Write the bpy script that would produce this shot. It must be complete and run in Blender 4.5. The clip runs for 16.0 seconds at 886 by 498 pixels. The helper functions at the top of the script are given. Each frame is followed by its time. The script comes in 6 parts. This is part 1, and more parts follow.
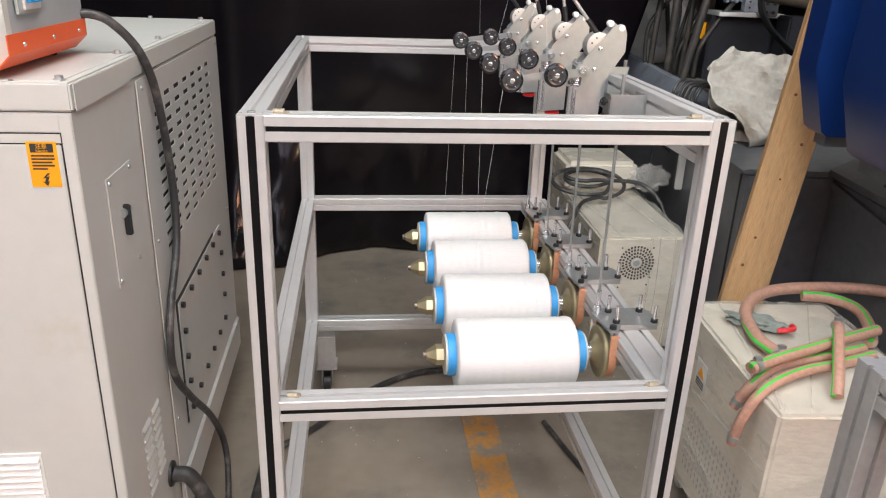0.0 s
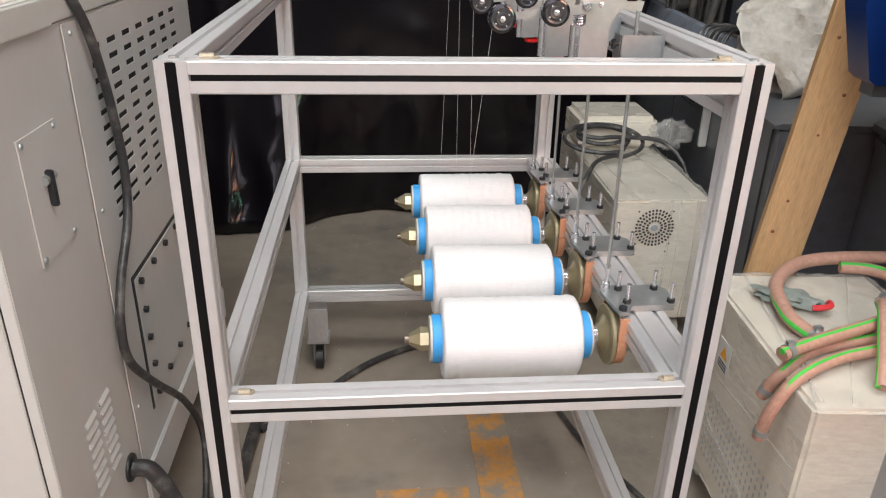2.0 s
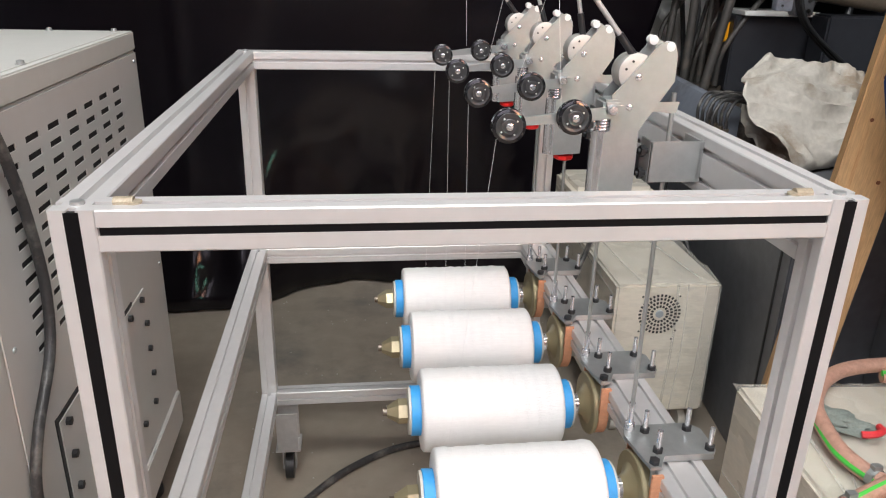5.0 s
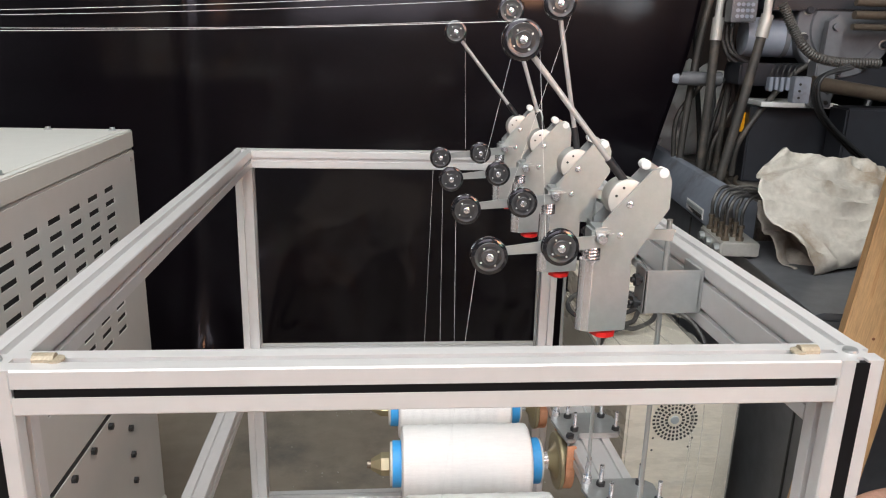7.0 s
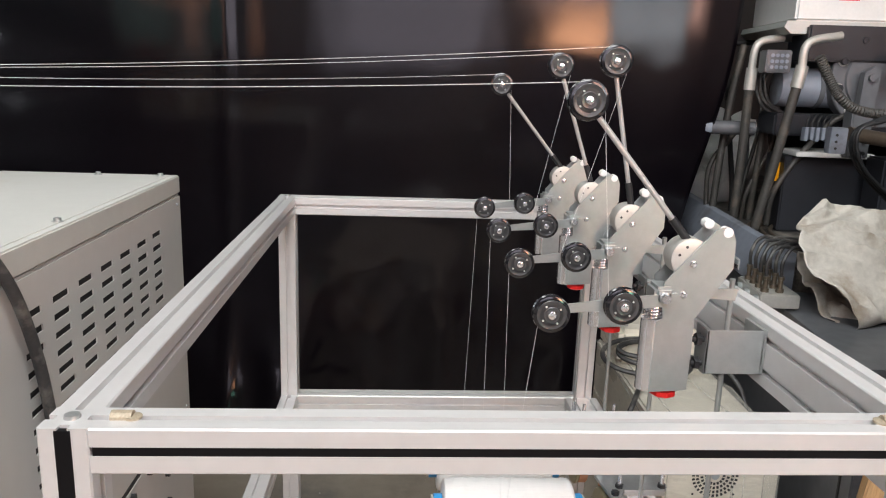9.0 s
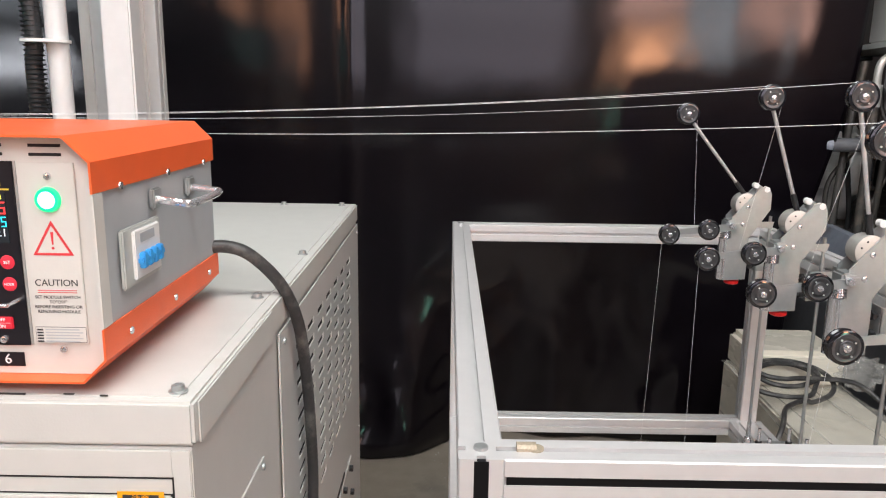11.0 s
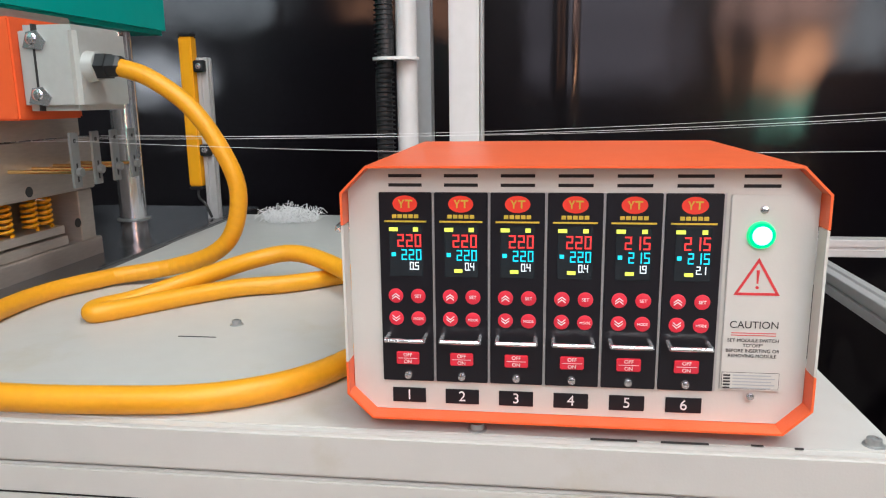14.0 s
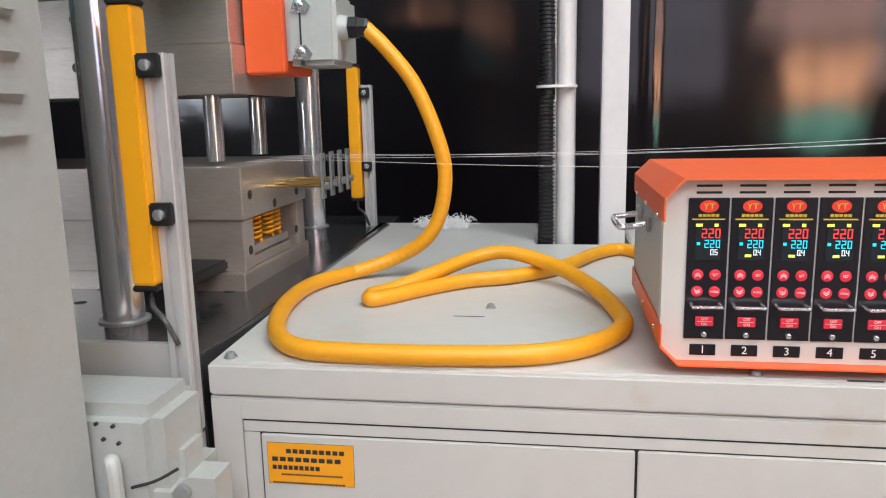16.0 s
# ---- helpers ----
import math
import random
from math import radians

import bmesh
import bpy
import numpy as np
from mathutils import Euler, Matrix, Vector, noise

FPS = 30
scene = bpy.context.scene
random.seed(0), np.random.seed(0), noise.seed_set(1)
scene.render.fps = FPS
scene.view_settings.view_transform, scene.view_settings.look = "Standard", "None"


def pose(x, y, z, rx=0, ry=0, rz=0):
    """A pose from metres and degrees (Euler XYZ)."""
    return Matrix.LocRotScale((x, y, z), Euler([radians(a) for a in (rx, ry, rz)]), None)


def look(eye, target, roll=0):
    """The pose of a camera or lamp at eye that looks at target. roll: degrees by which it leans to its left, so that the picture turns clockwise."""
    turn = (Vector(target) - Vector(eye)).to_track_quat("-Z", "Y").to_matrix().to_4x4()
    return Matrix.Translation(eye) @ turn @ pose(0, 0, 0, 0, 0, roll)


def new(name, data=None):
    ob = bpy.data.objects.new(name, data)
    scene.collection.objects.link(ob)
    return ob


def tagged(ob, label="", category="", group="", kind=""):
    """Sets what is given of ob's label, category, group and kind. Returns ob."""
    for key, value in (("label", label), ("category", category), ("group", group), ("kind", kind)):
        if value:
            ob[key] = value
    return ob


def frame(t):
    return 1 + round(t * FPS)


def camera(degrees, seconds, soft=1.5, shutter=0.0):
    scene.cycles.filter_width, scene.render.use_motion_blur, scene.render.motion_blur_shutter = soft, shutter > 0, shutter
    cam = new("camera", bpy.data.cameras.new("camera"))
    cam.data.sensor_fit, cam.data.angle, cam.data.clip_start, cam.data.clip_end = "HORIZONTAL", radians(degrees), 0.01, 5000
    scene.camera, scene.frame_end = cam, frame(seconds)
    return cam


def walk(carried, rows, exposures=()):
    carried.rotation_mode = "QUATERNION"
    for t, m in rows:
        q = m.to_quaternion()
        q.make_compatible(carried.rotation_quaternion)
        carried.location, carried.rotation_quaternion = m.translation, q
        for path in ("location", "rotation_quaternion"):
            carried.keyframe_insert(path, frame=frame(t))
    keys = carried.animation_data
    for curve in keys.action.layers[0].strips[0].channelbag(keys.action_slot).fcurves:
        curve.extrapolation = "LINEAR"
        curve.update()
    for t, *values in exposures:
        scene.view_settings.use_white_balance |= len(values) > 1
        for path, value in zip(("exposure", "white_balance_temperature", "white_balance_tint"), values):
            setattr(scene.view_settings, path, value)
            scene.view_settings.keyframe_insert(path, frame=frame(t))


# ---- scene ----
cam = camera(62.0, 16.0, soft=1.15)
PATH = [
    (0, (-0.012, 0.001, 1.481), (0.216, 1.85, 0.754), 2.1),
    (0.5, (0.001, 0.031, 1.476), (0.224, 1.875, 0.735), 2.0),
    (1, (0.018, 0.076, 1.46), (0.231, 1.911, 0.692), 1.8),
    (1.5, (0.046, 0.134, 1.437), (0.245, 1.957, 0.639), 1.5),
    (2, (0.081, 0.196, 1.428), (0.252, 2.006, 0.594), 1.3),
    (2.5, (0.093, 0.237, 1.424), (0.243, 2.035, 0.561), 1.1),
    (3, (0.078, 0.262, 1.428), (0.235, 2.051, 0.548), 1.1),
    (3.5, (0.046, 0.307, 1.419), (0.243, 2.095, 0.543), 1.3),
    (4, (0.045, 0.359, 1.425), (0.266, 2.159, 0.583), 1.3),
    (4.5, (0.068, 0.414, 1.457), (0.302, 2.239, 0.673), 1.5),
    (4.7, (0.073, 0.443, 1.464), (0.311, 2.276, 0.701), 1.5),
    (6.8, (0.151, 0.566, 1.523), (0.323, 2.474, 0.952), 1.6),
    (7, (0.151, 0.569, 1.526), (0.323, 2.483, 0.971), 1.5),
    (7.5, (0.151, 0.579, 1.54), (0.314, 2.501, 1.012), 1.6),
    (8, (0.148, 0.583, 1.542), (0.293, 2.513, 1.038), 1.5),
    (8.2, (0.139, 0.58, 1.542), (0.277, 2.514, 1.05), 1.6),
    (10.3, (-0.043, 0.576, 1.557), (0.025, 2.53, 1.135), 1.3),
    (10.5, (-0.086, 0.568, 1.566), (-0.038, 2.521, 1.139), 0.9),
    (11, (-0.21, 0.544, 1.573), (-0.221, 2.5, 1.158), 0.8),
    (11.5, (-0.301, 0.535, 1.569), (-0.442, 2.489, 1.164), 0.6),
    (12, (-0.379, 0.575, 1.571), (-0.641, 2.517, 1.172), 0.5),
    (12.5, (-0.466, 0.67, 1.57), (-0.804, 2.6, 1.17), 0.3),
    (13, (-0.521, 0.684, 1.583), (-0.877, 2.611, 1.181), -0.1),
    (13.5, (-0.632, 0.655, 1.584), (-0.951, 2.588, 1.183), -0.7),
    (14, (-0.749, 0.574, 1.589), (-1.001, 2.516, 1.183), -0.7),
    (14.5, (-0.75, 0.498, 1.594), (-0.952, 2.447, 1.19), -0.3),
    (15, (-0.773, 0.416, 1.606), (-0.968, 2.365, 1.201), -0.1),
    (15.5, (-0.901, 0.371, 1.606), (-1.143, 2.318, 1.217), -0.5),
    (16, (-1.04, 0.3, 1.616), (-1.342, 2.243, 1.245), -1.2),
]
walk(cam, [(t, look(eye, target, roll)) for t, eye, target, roll in PATH],
     ((0, -0.14, 6400, 6), (4.7, -0.15, 6400, 6), (7.5, -0.08, 6400, 4), (11, -0.1, 6400, 6), (12.2, -0.26, 6300, 3), (13.2, -0.52, 6200, 3), (14.5, -0.44, 6150, 4), (16, -0.4, 6150, 5)))

# ---- light ----
world = bpy.data.worlds.new("world")
scene.world = world
world.use_nodes = True
wn = world.node_tree
sky = wn.nodes.new("ShaderNodeTexSky")
sky.sky_type, sky.sun_disc, sky.sun_elevation, sky.sun_rotation = "NISHITA", False, radians(40), radians(200)
wn.links.new(sky.outputs[0], wn.nodes["Background"].inputs[0])
wn.nodes["Background"].inputs[1].default_value = 0.08


def area(name, at, target, sx, sy, watts, colour):
    d = bpy.data.lights.new(name, "AREA")
    d.shape, d.size, d.size_y, d.energy, d.color = "RECTANGLE", sx, sy, watts, colour
    ob = new(name, d)
    ob.matrix_world = look(at, target)
    return ob


# unseen hall lamps under the roof, plus a fill light added behind the walker
area("hall_lamp", (0.7, 0.7, 4.3), (0.7, 1.0, 0.0), 3.0, 0.5, 62, (1.0, 0.96, 0.94))
area("hall_lamp", (-1.9, -0.7, 4.3), (-1.7, 1.5, 1.2), 2.4, 0.5, 52, (0.97, 0.97, 1.0))
# third lamp is added fill for the units and machine on the right
area("hall_lamp", (0.3, 0.3, 4.3), (1.3, 1.9, 0.6), 2.4, 0.5, 78, (1.0, 0.97, 0.95))
# fill added to brighten the faces turned to the walker
area("roof_light", (0.1, -2.3, 4.2), (1.3, 1.6, 0.5), 3.0, 1.2, 140, (0.98, 0.97, 0.98))


# ---- materials ----
def mat(name, colour, rough=0.5, metal=0.0, vary=0.15, scale=8.0, bump=0.0, bscale=60.0, stain=None, stain_at=0.62,
        stain_scale=2.0, emit=None, power=0.0, coat=0.0, stretch=None, alpha=None, each=0.0, spec=0.5, coarse=0.0):
    m = bpy.data.materials.new(name)
    m.use_nodes = True
    t = m.node_tree
    n, l = t.nodes, t.links
    b = n["Principled BSDF"]
    b.inputs["Roughness"].default_value, b.inputs["Metallic"].default_value = rough, metal
    b.inputs["Coat Weight"].default_value = coat
    b.inputs["Specular IOR Level"].default_value = spec
    co = n.new("ShaderNodeTexCoord")
    mp = n.new("ShaderNodeMapping")
    l.new(co.outputs["Object"], mp.inputs[0])
    if stretch:
        mp.inputs["Scale"].default_value = stretch
    big, fine = n.new("ShaderNodeTexNoise"), n.new("ShaderNodeTexNoise")
    for x, sc, dt in ((big, scale, 4.0), (fine, scale * 9, 6.0)):
        x.inputs["Scale"].default_value, x.inputs["Detail"].default_value = sc, dt
        l.new(mp.outputs[0], x.inputs["Vector"])
    add = n.new("ShaderNodeMath")
    add.operation = "ADD"
    l.new(big.outputs["Fac"], add.inputs[0])
    l.new(fine.outputs["Fac"], add.inputs[1])
    ramp = n.new("ShaderNodeMapRange")
    ramp.inputs["From Min"].default_value, ramp.inputs["From Max"].default_value = 0.6, 1.4
    ramp.inputs["To Min"].default_value, ramp.inputs["To Max"].default_value = 1 - vary, 1 + vary
    l.new(add.outputs[0], ramp.inputs["Value"])
    mul = n.new("ShaderNodeVectorMath")
    mul.operation = "SCALE"
    mul.inputs[0].default_value = colour[:3]
    l.new(ramp.outputs[0], mul.inputs["Scale"])
    last = mul.outputs[0]
    if each:
        info = n.new("ShaderNodeObjectInfo")
        mr = n.new("ShaderNodeMapRange")
        mr.inputs["To Min"].default_value, mr.inputs["To Max"].default_value = 1 - each, 1 + each
        l.new(info.outputs["Random"], mr.inputs["Value"])
        m2 = n.new("ShaderNodeVectorMath")
        m2.operation = "SCALE"
        l.new(last, m2.inputs[0])
        l.new(mr.outputs[0], m2.inputs["Scale"])
        last = m2.outputs[0]
    if stain:
        sp = n.new("ShaderNodeTexNoise")
        sp.inputs["Scale"].default_value, sp.inputs["Detail"].default_value = stain_scale, 8.0
        sp.inputs["Roughness"].default_value = 0.65
        l.new(mp.outputs[0], sp.inputs["Vector"])
        r2 = n.new("ShaderNodeMapRange")
        r2.inputs["From Min"].default_value, r2.inputs["From Max"].default_value = stain_at - 0.08, stain_at + 0.08
        l.new(sp.outputs["Fac"], r2.inputs["Value"])
        mix = n.new("ShaderNodeMix")
        mix.data_type = "RGBA"
        l.new(r2.outputs[0], mix.inputs[0])
        l.new(last, mix.inputs[6])
        mix.inputs[7].default_value = (*stain[:3], 1)
        last = mix.outputs[2]
    l.new(last, b.inputs["Base Color"])
    rr = n.new("ShaderNodeMapRange")
    rr.inputs["From Min"].default_value, rr.inputs["From Max"].default_value = 0.3, 0.7
    rr.inputs["To Min"].default_value, rr.inputs["To Max"].default_value = max(0.02, rough * 0.92), min(1, rough * 1.08)
    l.new(big.outputs["Fac"], rr.inputs["Value"])
    l.new(rr.outputs[0], b.inputs["Roughness"])
    if bump:
        bn, bt = n.new("ShaderNodeBump"), n.new("ShaderNodeTexNoise")
        bt.inputs["Scale"].default_value, bt.inputs["Detail"].default_value = bscale, 5.0
        l.new(mp.outputs[0], bt.inputs["Vector"])
        l.new(bt.outputs["Fac"], bn.inputs["Height"])
        bn.inputs["Strength"].default_value, bn.inputs["Distance"].default_value = bump, 0.004
        l.new(bn.outputs[0], b.inputs["Normal"])
        if coarse:
            b2, t2 = n.new("ShaderNodeBump"), n.new("ShaderNodeTexNoise")
            t2.inputs["Scale"].default_value, t2.inputs["Detail"].default_value = 26.0, 3.0
            l.new(mp.outputs[0], t2.inputs["Vector"])
            l.new(t2.outputs["Fac"], b2.inputs["Height"])
            b2.inputs["Strength"].default_value, b2.inputs["Distance"].default_value = coarse, 0.004
            l.new(b2.outputs[0], bn.inputs["Normal"])
            l.new(bn.outputs[0], b.inputs["Coat Normal"])
    if emit:
        b.inputs["Emission Color"].default_value = (*emit, 1)
        b.inputs["Emission Strength"].default_value = power
    if alpha:
        b.inputs["Alpha"].default_value = alpha
    return m


M = {}
M["alu"] = mat("anodised_aluminium", (0.61, 0.605, 0.605), 0.34, 0.35, 0.05, 5)
M["alu_dark"] = mat("brushed_profile", (0.52, 0.52, 0.52), 0.35, 0.55, 0.12, 8, 0.05, 200)
M["steel"] = mat("zinc_plated_sheet", (0.38, 0.4, 0.4), 0.36, 0.6, 0.1, 9, 0.05, 240)
M["chrome"] = mat("chromed_steel", (0.74, 0.74, 0.76), 0.16, 0.8, 0.04, 6)
M["mould"] = mat("ground_mould_steel", (0.56, 0.495, 0.44), 0.38, 0.7, 0.12, 5, 0.06, 180, stretch=(1, 1, 6))
M["strip"] = mat("black_slot_rubber", (0.004, 0.004, 0.005), 0.4, 0, 0.2, 20, spec=0.2)
M["bed"] = mat("oiled_steel_bed", (0.26, 0.26, 0.27), 0.22, 0.9, 0.12, 6)
M["brass"] = mat("yellow_passivated_steel", (0.4, 0.35, 0.22), 0.3, 0.6, 0.08, 6)
M["gold"] = mat("brass_rod", (0.7, 0.5, 0.2), 0.25, 1.0, 0.1, 14)
M["leather"] = mat("tan_friction_leather", (0.62, 0.3, 0.17), 0.7, 0, 0.15, 20, 0.2, 200)
M["yarn"] = mat("white_polyester_yarn", (0.8, 0.795, 0.79), 0.5, 0, 0.06, 30, 0.5, 110, stretch=(1.0, 9.0, 9.0))
M["thread"] = mat("white_thread", (0.75, 0.75, 0.75), 0.6, 0, 0.05, 30)
M["blue"] = mat("blue_paper_tube", (0.05, 0.33, 0.72), 0.5, 0, 0.1, 15)
M["paper"] = mat("grey_tube_end", (0.55, 0.53, 0.48), 0.7, 0, 0.1, 20)
M["insert"] = mat("stained_cast_zinc", (0.36, 0.31, 0.23), 0.5, 0.3, 0.3, 60)
M["rubber"] = mat("black_rubber", (0.015, 0.016, 0.018), 0.45, 0, 0.2, 20)
M["plastic"] = mat("black_gloss_plastic", (0.012, 0.012, 0.014), 0.12, 0, 0.2, 10, coat=0.4)
# grey of the wheel rings: hub edge and ring-shaped reflections put into colour
M["wheelgrey"] = mat("grey_ring_sheen", (0.05, 0.05, 0.052), 0.22, 0, 0.15, 12)
M["cable"] = mat("black_cable_sheath", (0.035, 0.034, 0.035), 0.45, 0, 0.3, 12, 0.2, 120, stain=(0.13, 0.125, 0.115), stain_at=0.58, stain_scale=18)
M["red"] = mat("red_plastic", (0.75, 0.02, 0.02), 0.35, 0, 0.08, 10)
M["white"] = mat("white_plastic", (0.75, 0.75, 0.74), 0.4, 0, 0.05, 10)
M["cab"] = mat("cream_powder_coat", (0.56, 0.56, 0.535), 0.42, 0, 0.04, 3, 0.06, 420, stain=(0.5, 0.475, 0.4), stain_at=0.68, stain_scale=5)
# bench side coat, its base toned down for the shade on that side
M["cabside"] = mat("grey_white_coat_shaded", (0.53, 0.53, 0.515), 0.42, 0, 0.03, 3, 0.06, 420, stain=(0.53, 0.52, 0.48), stain_at=0.72, stain_scale=4)
# near-black for parts that paint the shade inside openings and gaps
M["dark"] = mat("opening_shade", (0.01, 0.01, 0.011), 0.8, 0, 0.2, 10)
M["orange"] = mat("orange_powder_coat", (0.83, 0.13, 0.035), 0.38, 0, 0.05, 4, 0.06, 380)
M["beige"] = mat("ivory_front_panel", (0.6, 0.595, 0.56), 0.45, 0, 0.03, 5, 0.04, 300)
M["boxgrey"] = mat("grey_side_panel", (0.4, 0.43, 0.45), 0.42, 0, 0.04, 5, 0.05, 300)
M["module"] = mat("black_module_film", (0.012, 0.012, 0.016), 0.3, 0, 0.1, 5)
M["lcd"] = mat("display_glass", (0.025, 0.03, 0.035), 0.12, 0, 0.1, 5)
M["button"] = mat("red_button_film", (0.72, 0.03, 0.06), 0.4, 0, 0.05, 5)
M["logo"] = mat("red_badge", (0.8, 0.05, 0.03), 0.4, 0, 0.05, 5)
M["gilt"] = mat("yellow_print", (0.62, 0.45, 0.05), 0.5, 0, 0.05, 5)
M["ink"] = mat("black_print", (0.03, 0.03, 0.03), 0.6, 0, 0.1, 9)
M["redink"] = mat("red_print", (0.66, 0.04, 0.05), 0.5, 0, 0.05, 9)
M["whiteink"] = mat("white_print", (0.85, 0.85, 0.85), 0.5, 0, 0.03, 9)
M["seg_red"] = mat("red_segments", (0.5, 0.02, 0.02), 0.4, emit=(1.0, 0.06, 0.06), power=1.3)
M["seg_cyan"] = mat("cyan_segments", (0.02, 0.4, 0.5), 0.4, emit=(0.05, 0.75, 0.95), power=1.2)
M["seg_white"] = mat("white_segments", (0.6, 0.6, 0.6), 0.4, emit=(0.9, 0.95, 1.0), power=1.1)
M["seg_yellow"] = mat("yellow_segments", (0.5, 0.5, 0.1), 0.4, emit=(0.85, 0.95, 0.1), power=1.1)
M["green_lamp"] = mat("green_lamp_lens", (0.3, 0.8, 0.5), 0.3, emit=(0.25, 1.0, 0.5), power=6.0)
M["green_ring"] = mat("green_lamp_ring", (0.02, 0.6, 0.22), 0.3, emit=(0.02, 0.9, 0.3), power=0.9)
M["hose"] = mat("yellow_rubber_hose", (0.8, 0.36, 0.012), 0.42, 0, 0.06, 14, 0.05, 200)
M["teal"] = mat("teal_enamel", (0.01, 0.38, 0.33), 0.4, 0, 0.06, 4, 0.04, 200)
M["sensor"] = mat("yellow_sensor_housing", (0.86, 0.4, 0.01), 0.4, 0, 0.05, 6)
M["conn"] = mat("grey_die_cast", (0.5, 0.52, 0.5), 0.45, 0.2, 0.06, 9, 0.06, 200)
M["sign"] = mat("orange_sticker", (0.88, 0.38, 0.01), 0.45, 0, 0.04, 8)
M["mach"] = mat("dark_grey_enamel", (0.13, 0.135, 0.148), 0.4, 0.1, 0.2, 3, 0.05, 120, stain=(0.1, 0.1, 0.1), stain_at=0.66, stain_scale=3)
M["mach2"] = mat("mid_grey_enamel", (0.27, 0.3, 0.36), 0.42, 0.1, 0.15, 3, 0.05, 120, stain=(0.13, 0.125, 0.12), stain_at=0.62, stain_scale=4)
M["deck"] = mat("dusty_oily_deck", (0.06, 0.055, 0.052), 0.5, 0, 0.3, 6, 0.2, 60, stain=(0.3, 0.27, 0.23), stain_at=0.6, stain_scale=7)
M["machtank"] = mat("dark_blue_tank_paint", (0.018, 0.02, 0.026), 0.45, 0, 0.2, 3, 0.05, 120)
M["hydraulic"] = mat("dusty_hydraulic_hose", (0.05, 0.047, 0.044), 0.5, 0, 0.25, 12, 0.15, 150, stain=(0.12, 0.1, 0.08), stain_at=0.6, stain_scale=9)
M["elbow"] = mat("dull_cast_steel", (0.5, 0.49, 0.46), 0.4, 0.4, 0.1, 12, 0.08, 150)
M["ramtube"] = mat("oily_brown_steel", (0.16, 0.13, 0.1), 0.3, 0.5, 0.2, 8)
M["machblue"] = mat("deep_blue_enamel", (0.005, 0.026, 0.14), 0.35, 0, 0.12, 3, 0.03, 120)
M["wood"] = mat("raw_pine", (0.6, 0.37, 0.18), 0.65, 0, 0.3, 5, 0.2, 60, stain=(0.4, 0.18, 0.06), stain_at=0.66, stain_scale=5, stretch=(9, 9, 0.7))
M["knot"] = mat("pine_knot", (0.22, 0.08, 0.03), 0.7, 0, 0.3, 40)
M["sack"] = mat("dirty_woven_sack", (0.56, 0.53, 0.48), 0.7, 0, 0.18, 7, 0.4, 240, stain=(0.36, 0.29, 0.22), stain_at=0.6, stain_scale=6)
M["unit"] = mat("beige_film_wrapped_steel", (0.74, 0.69, 0.59), 0.28, 0, 0.1, 4, 0.5, 22, stain=(0.66, 0.63, 0.56), stain_at=0.62, stain_scale=6, stretch=(1, 1, 3), coat=0.5)
M["film"] = mat("clear_plastic_film", (0.7, 0.68, 0.62), 0.14, 0, 0.1, 8, 0.5, 34, alpha=0.3)
M["fold"] = mat("creased_film_edge", (0.8, 0.79, 0.75), 0.12, 0, 0.1, 8, 0.3, 60, alpha=0.25, coat=0.5)
M["pink"] = mat("braided_pink_hose", (0.5, 0.29, 0.22), 0.4, 0, 0.25, 90, 0.4, 300)
M["green"] = mat("bright_green_stripe", (0.08, 0.55, 0.07), 0.45, 0, 0.1, 20)
M["glove"] = mat("grey_cotton_glove", (0.2, 0.23, 0.21), 0.9, 0, 0.3, 25, 0.5, 300)
M["tape"] = mat("worn_orange_floor_tape", (0.56, 0.27, 0.07), 0.7, 0, 0.15, 8, 0.1, 60, stain=(0.27, 0.24, 0.2), stain_at=0.52, stain_scale=16)
M["floor"] = mat("worn_concrete", (0.29, 0.25, 0.205), 0.55, 0, 0.14, 1.6, 0.12, 90, stain=(0.17, 0.155, 0.14), stain_at=0.6, stain_scale=2.2)
M["wall"] = mat("hall_wall_paint", (0.035, 0.035, 0.037), 0.7, 0, 0.08, 1)
M["roof"] = mat("roof_sheet", (0.12, 0.12, 0.125), 0.7, 0, 0.08, 1)
M["conduit"] = mat("white_pvc_pipe", (0.6, 0.59, 0.59), 0.35, 0, 0.05, 4)
M["fluff"] = mat("white_yarn_waste", (0.85, 0.85, 0.85), 0.7, 0, 0.05, 30)
M["curtain"] = mat("black_leatherette", (0.003, 0.002, 0.0035), 0.34, 0, 0.3, 3, 0.035, 300, spec=0.12, coarse=0.03, coat=0.6)
M["curtain"].node_tree.nodes["Principled BSDF"].inputs["Coat Roughness"].default_value = 0.045
# glowing panes: the light behind the unseen windows is put into emission
M["glow_warm"] = mat("warm_glow_pane", (0.8, 0.4, 0.2), 0.6, emit=(1.0, 0.45, 0.24), power=34)
M["glow_pink"] = mat("pink_glow_pane", (0.5, 0.3, 0.25), 0.6, emit=(1.0, 0.55, 0.45), power=15)
M["glow_white"] = mat("bright_window", (0.8, 0.8, 0.8), 0.6, emit=(0.92, 0.92, 1.0), power=26)
M["glow_green"] = mat("green_glass_window", (0.3, 0.8, 0.6), 0.6, emit=(0.4, 0.95, 0.72), power=15)
M["glow_dim"] = mat("overcast_window", (0.5, 0.5, 0.5), 0.6, emit=(0.8, 0.84, 0.92), power=9.0)
# dull emission in place of a pale, lit upper wall
M["glow_faint"] = mat("dull_wall_glow", (0.4, 0.4, 0.4), 0.6, emit=(0.9, 0.78, 0.95), power=3.2)
# cool emission of the added strip, for curtain sheen and fill
M["glow_high"] = mat("high_fill_glow", (0.6, 0.6, 0.65), 0.6, emit=(0.86, 0.86, 1.0), power=1.4)
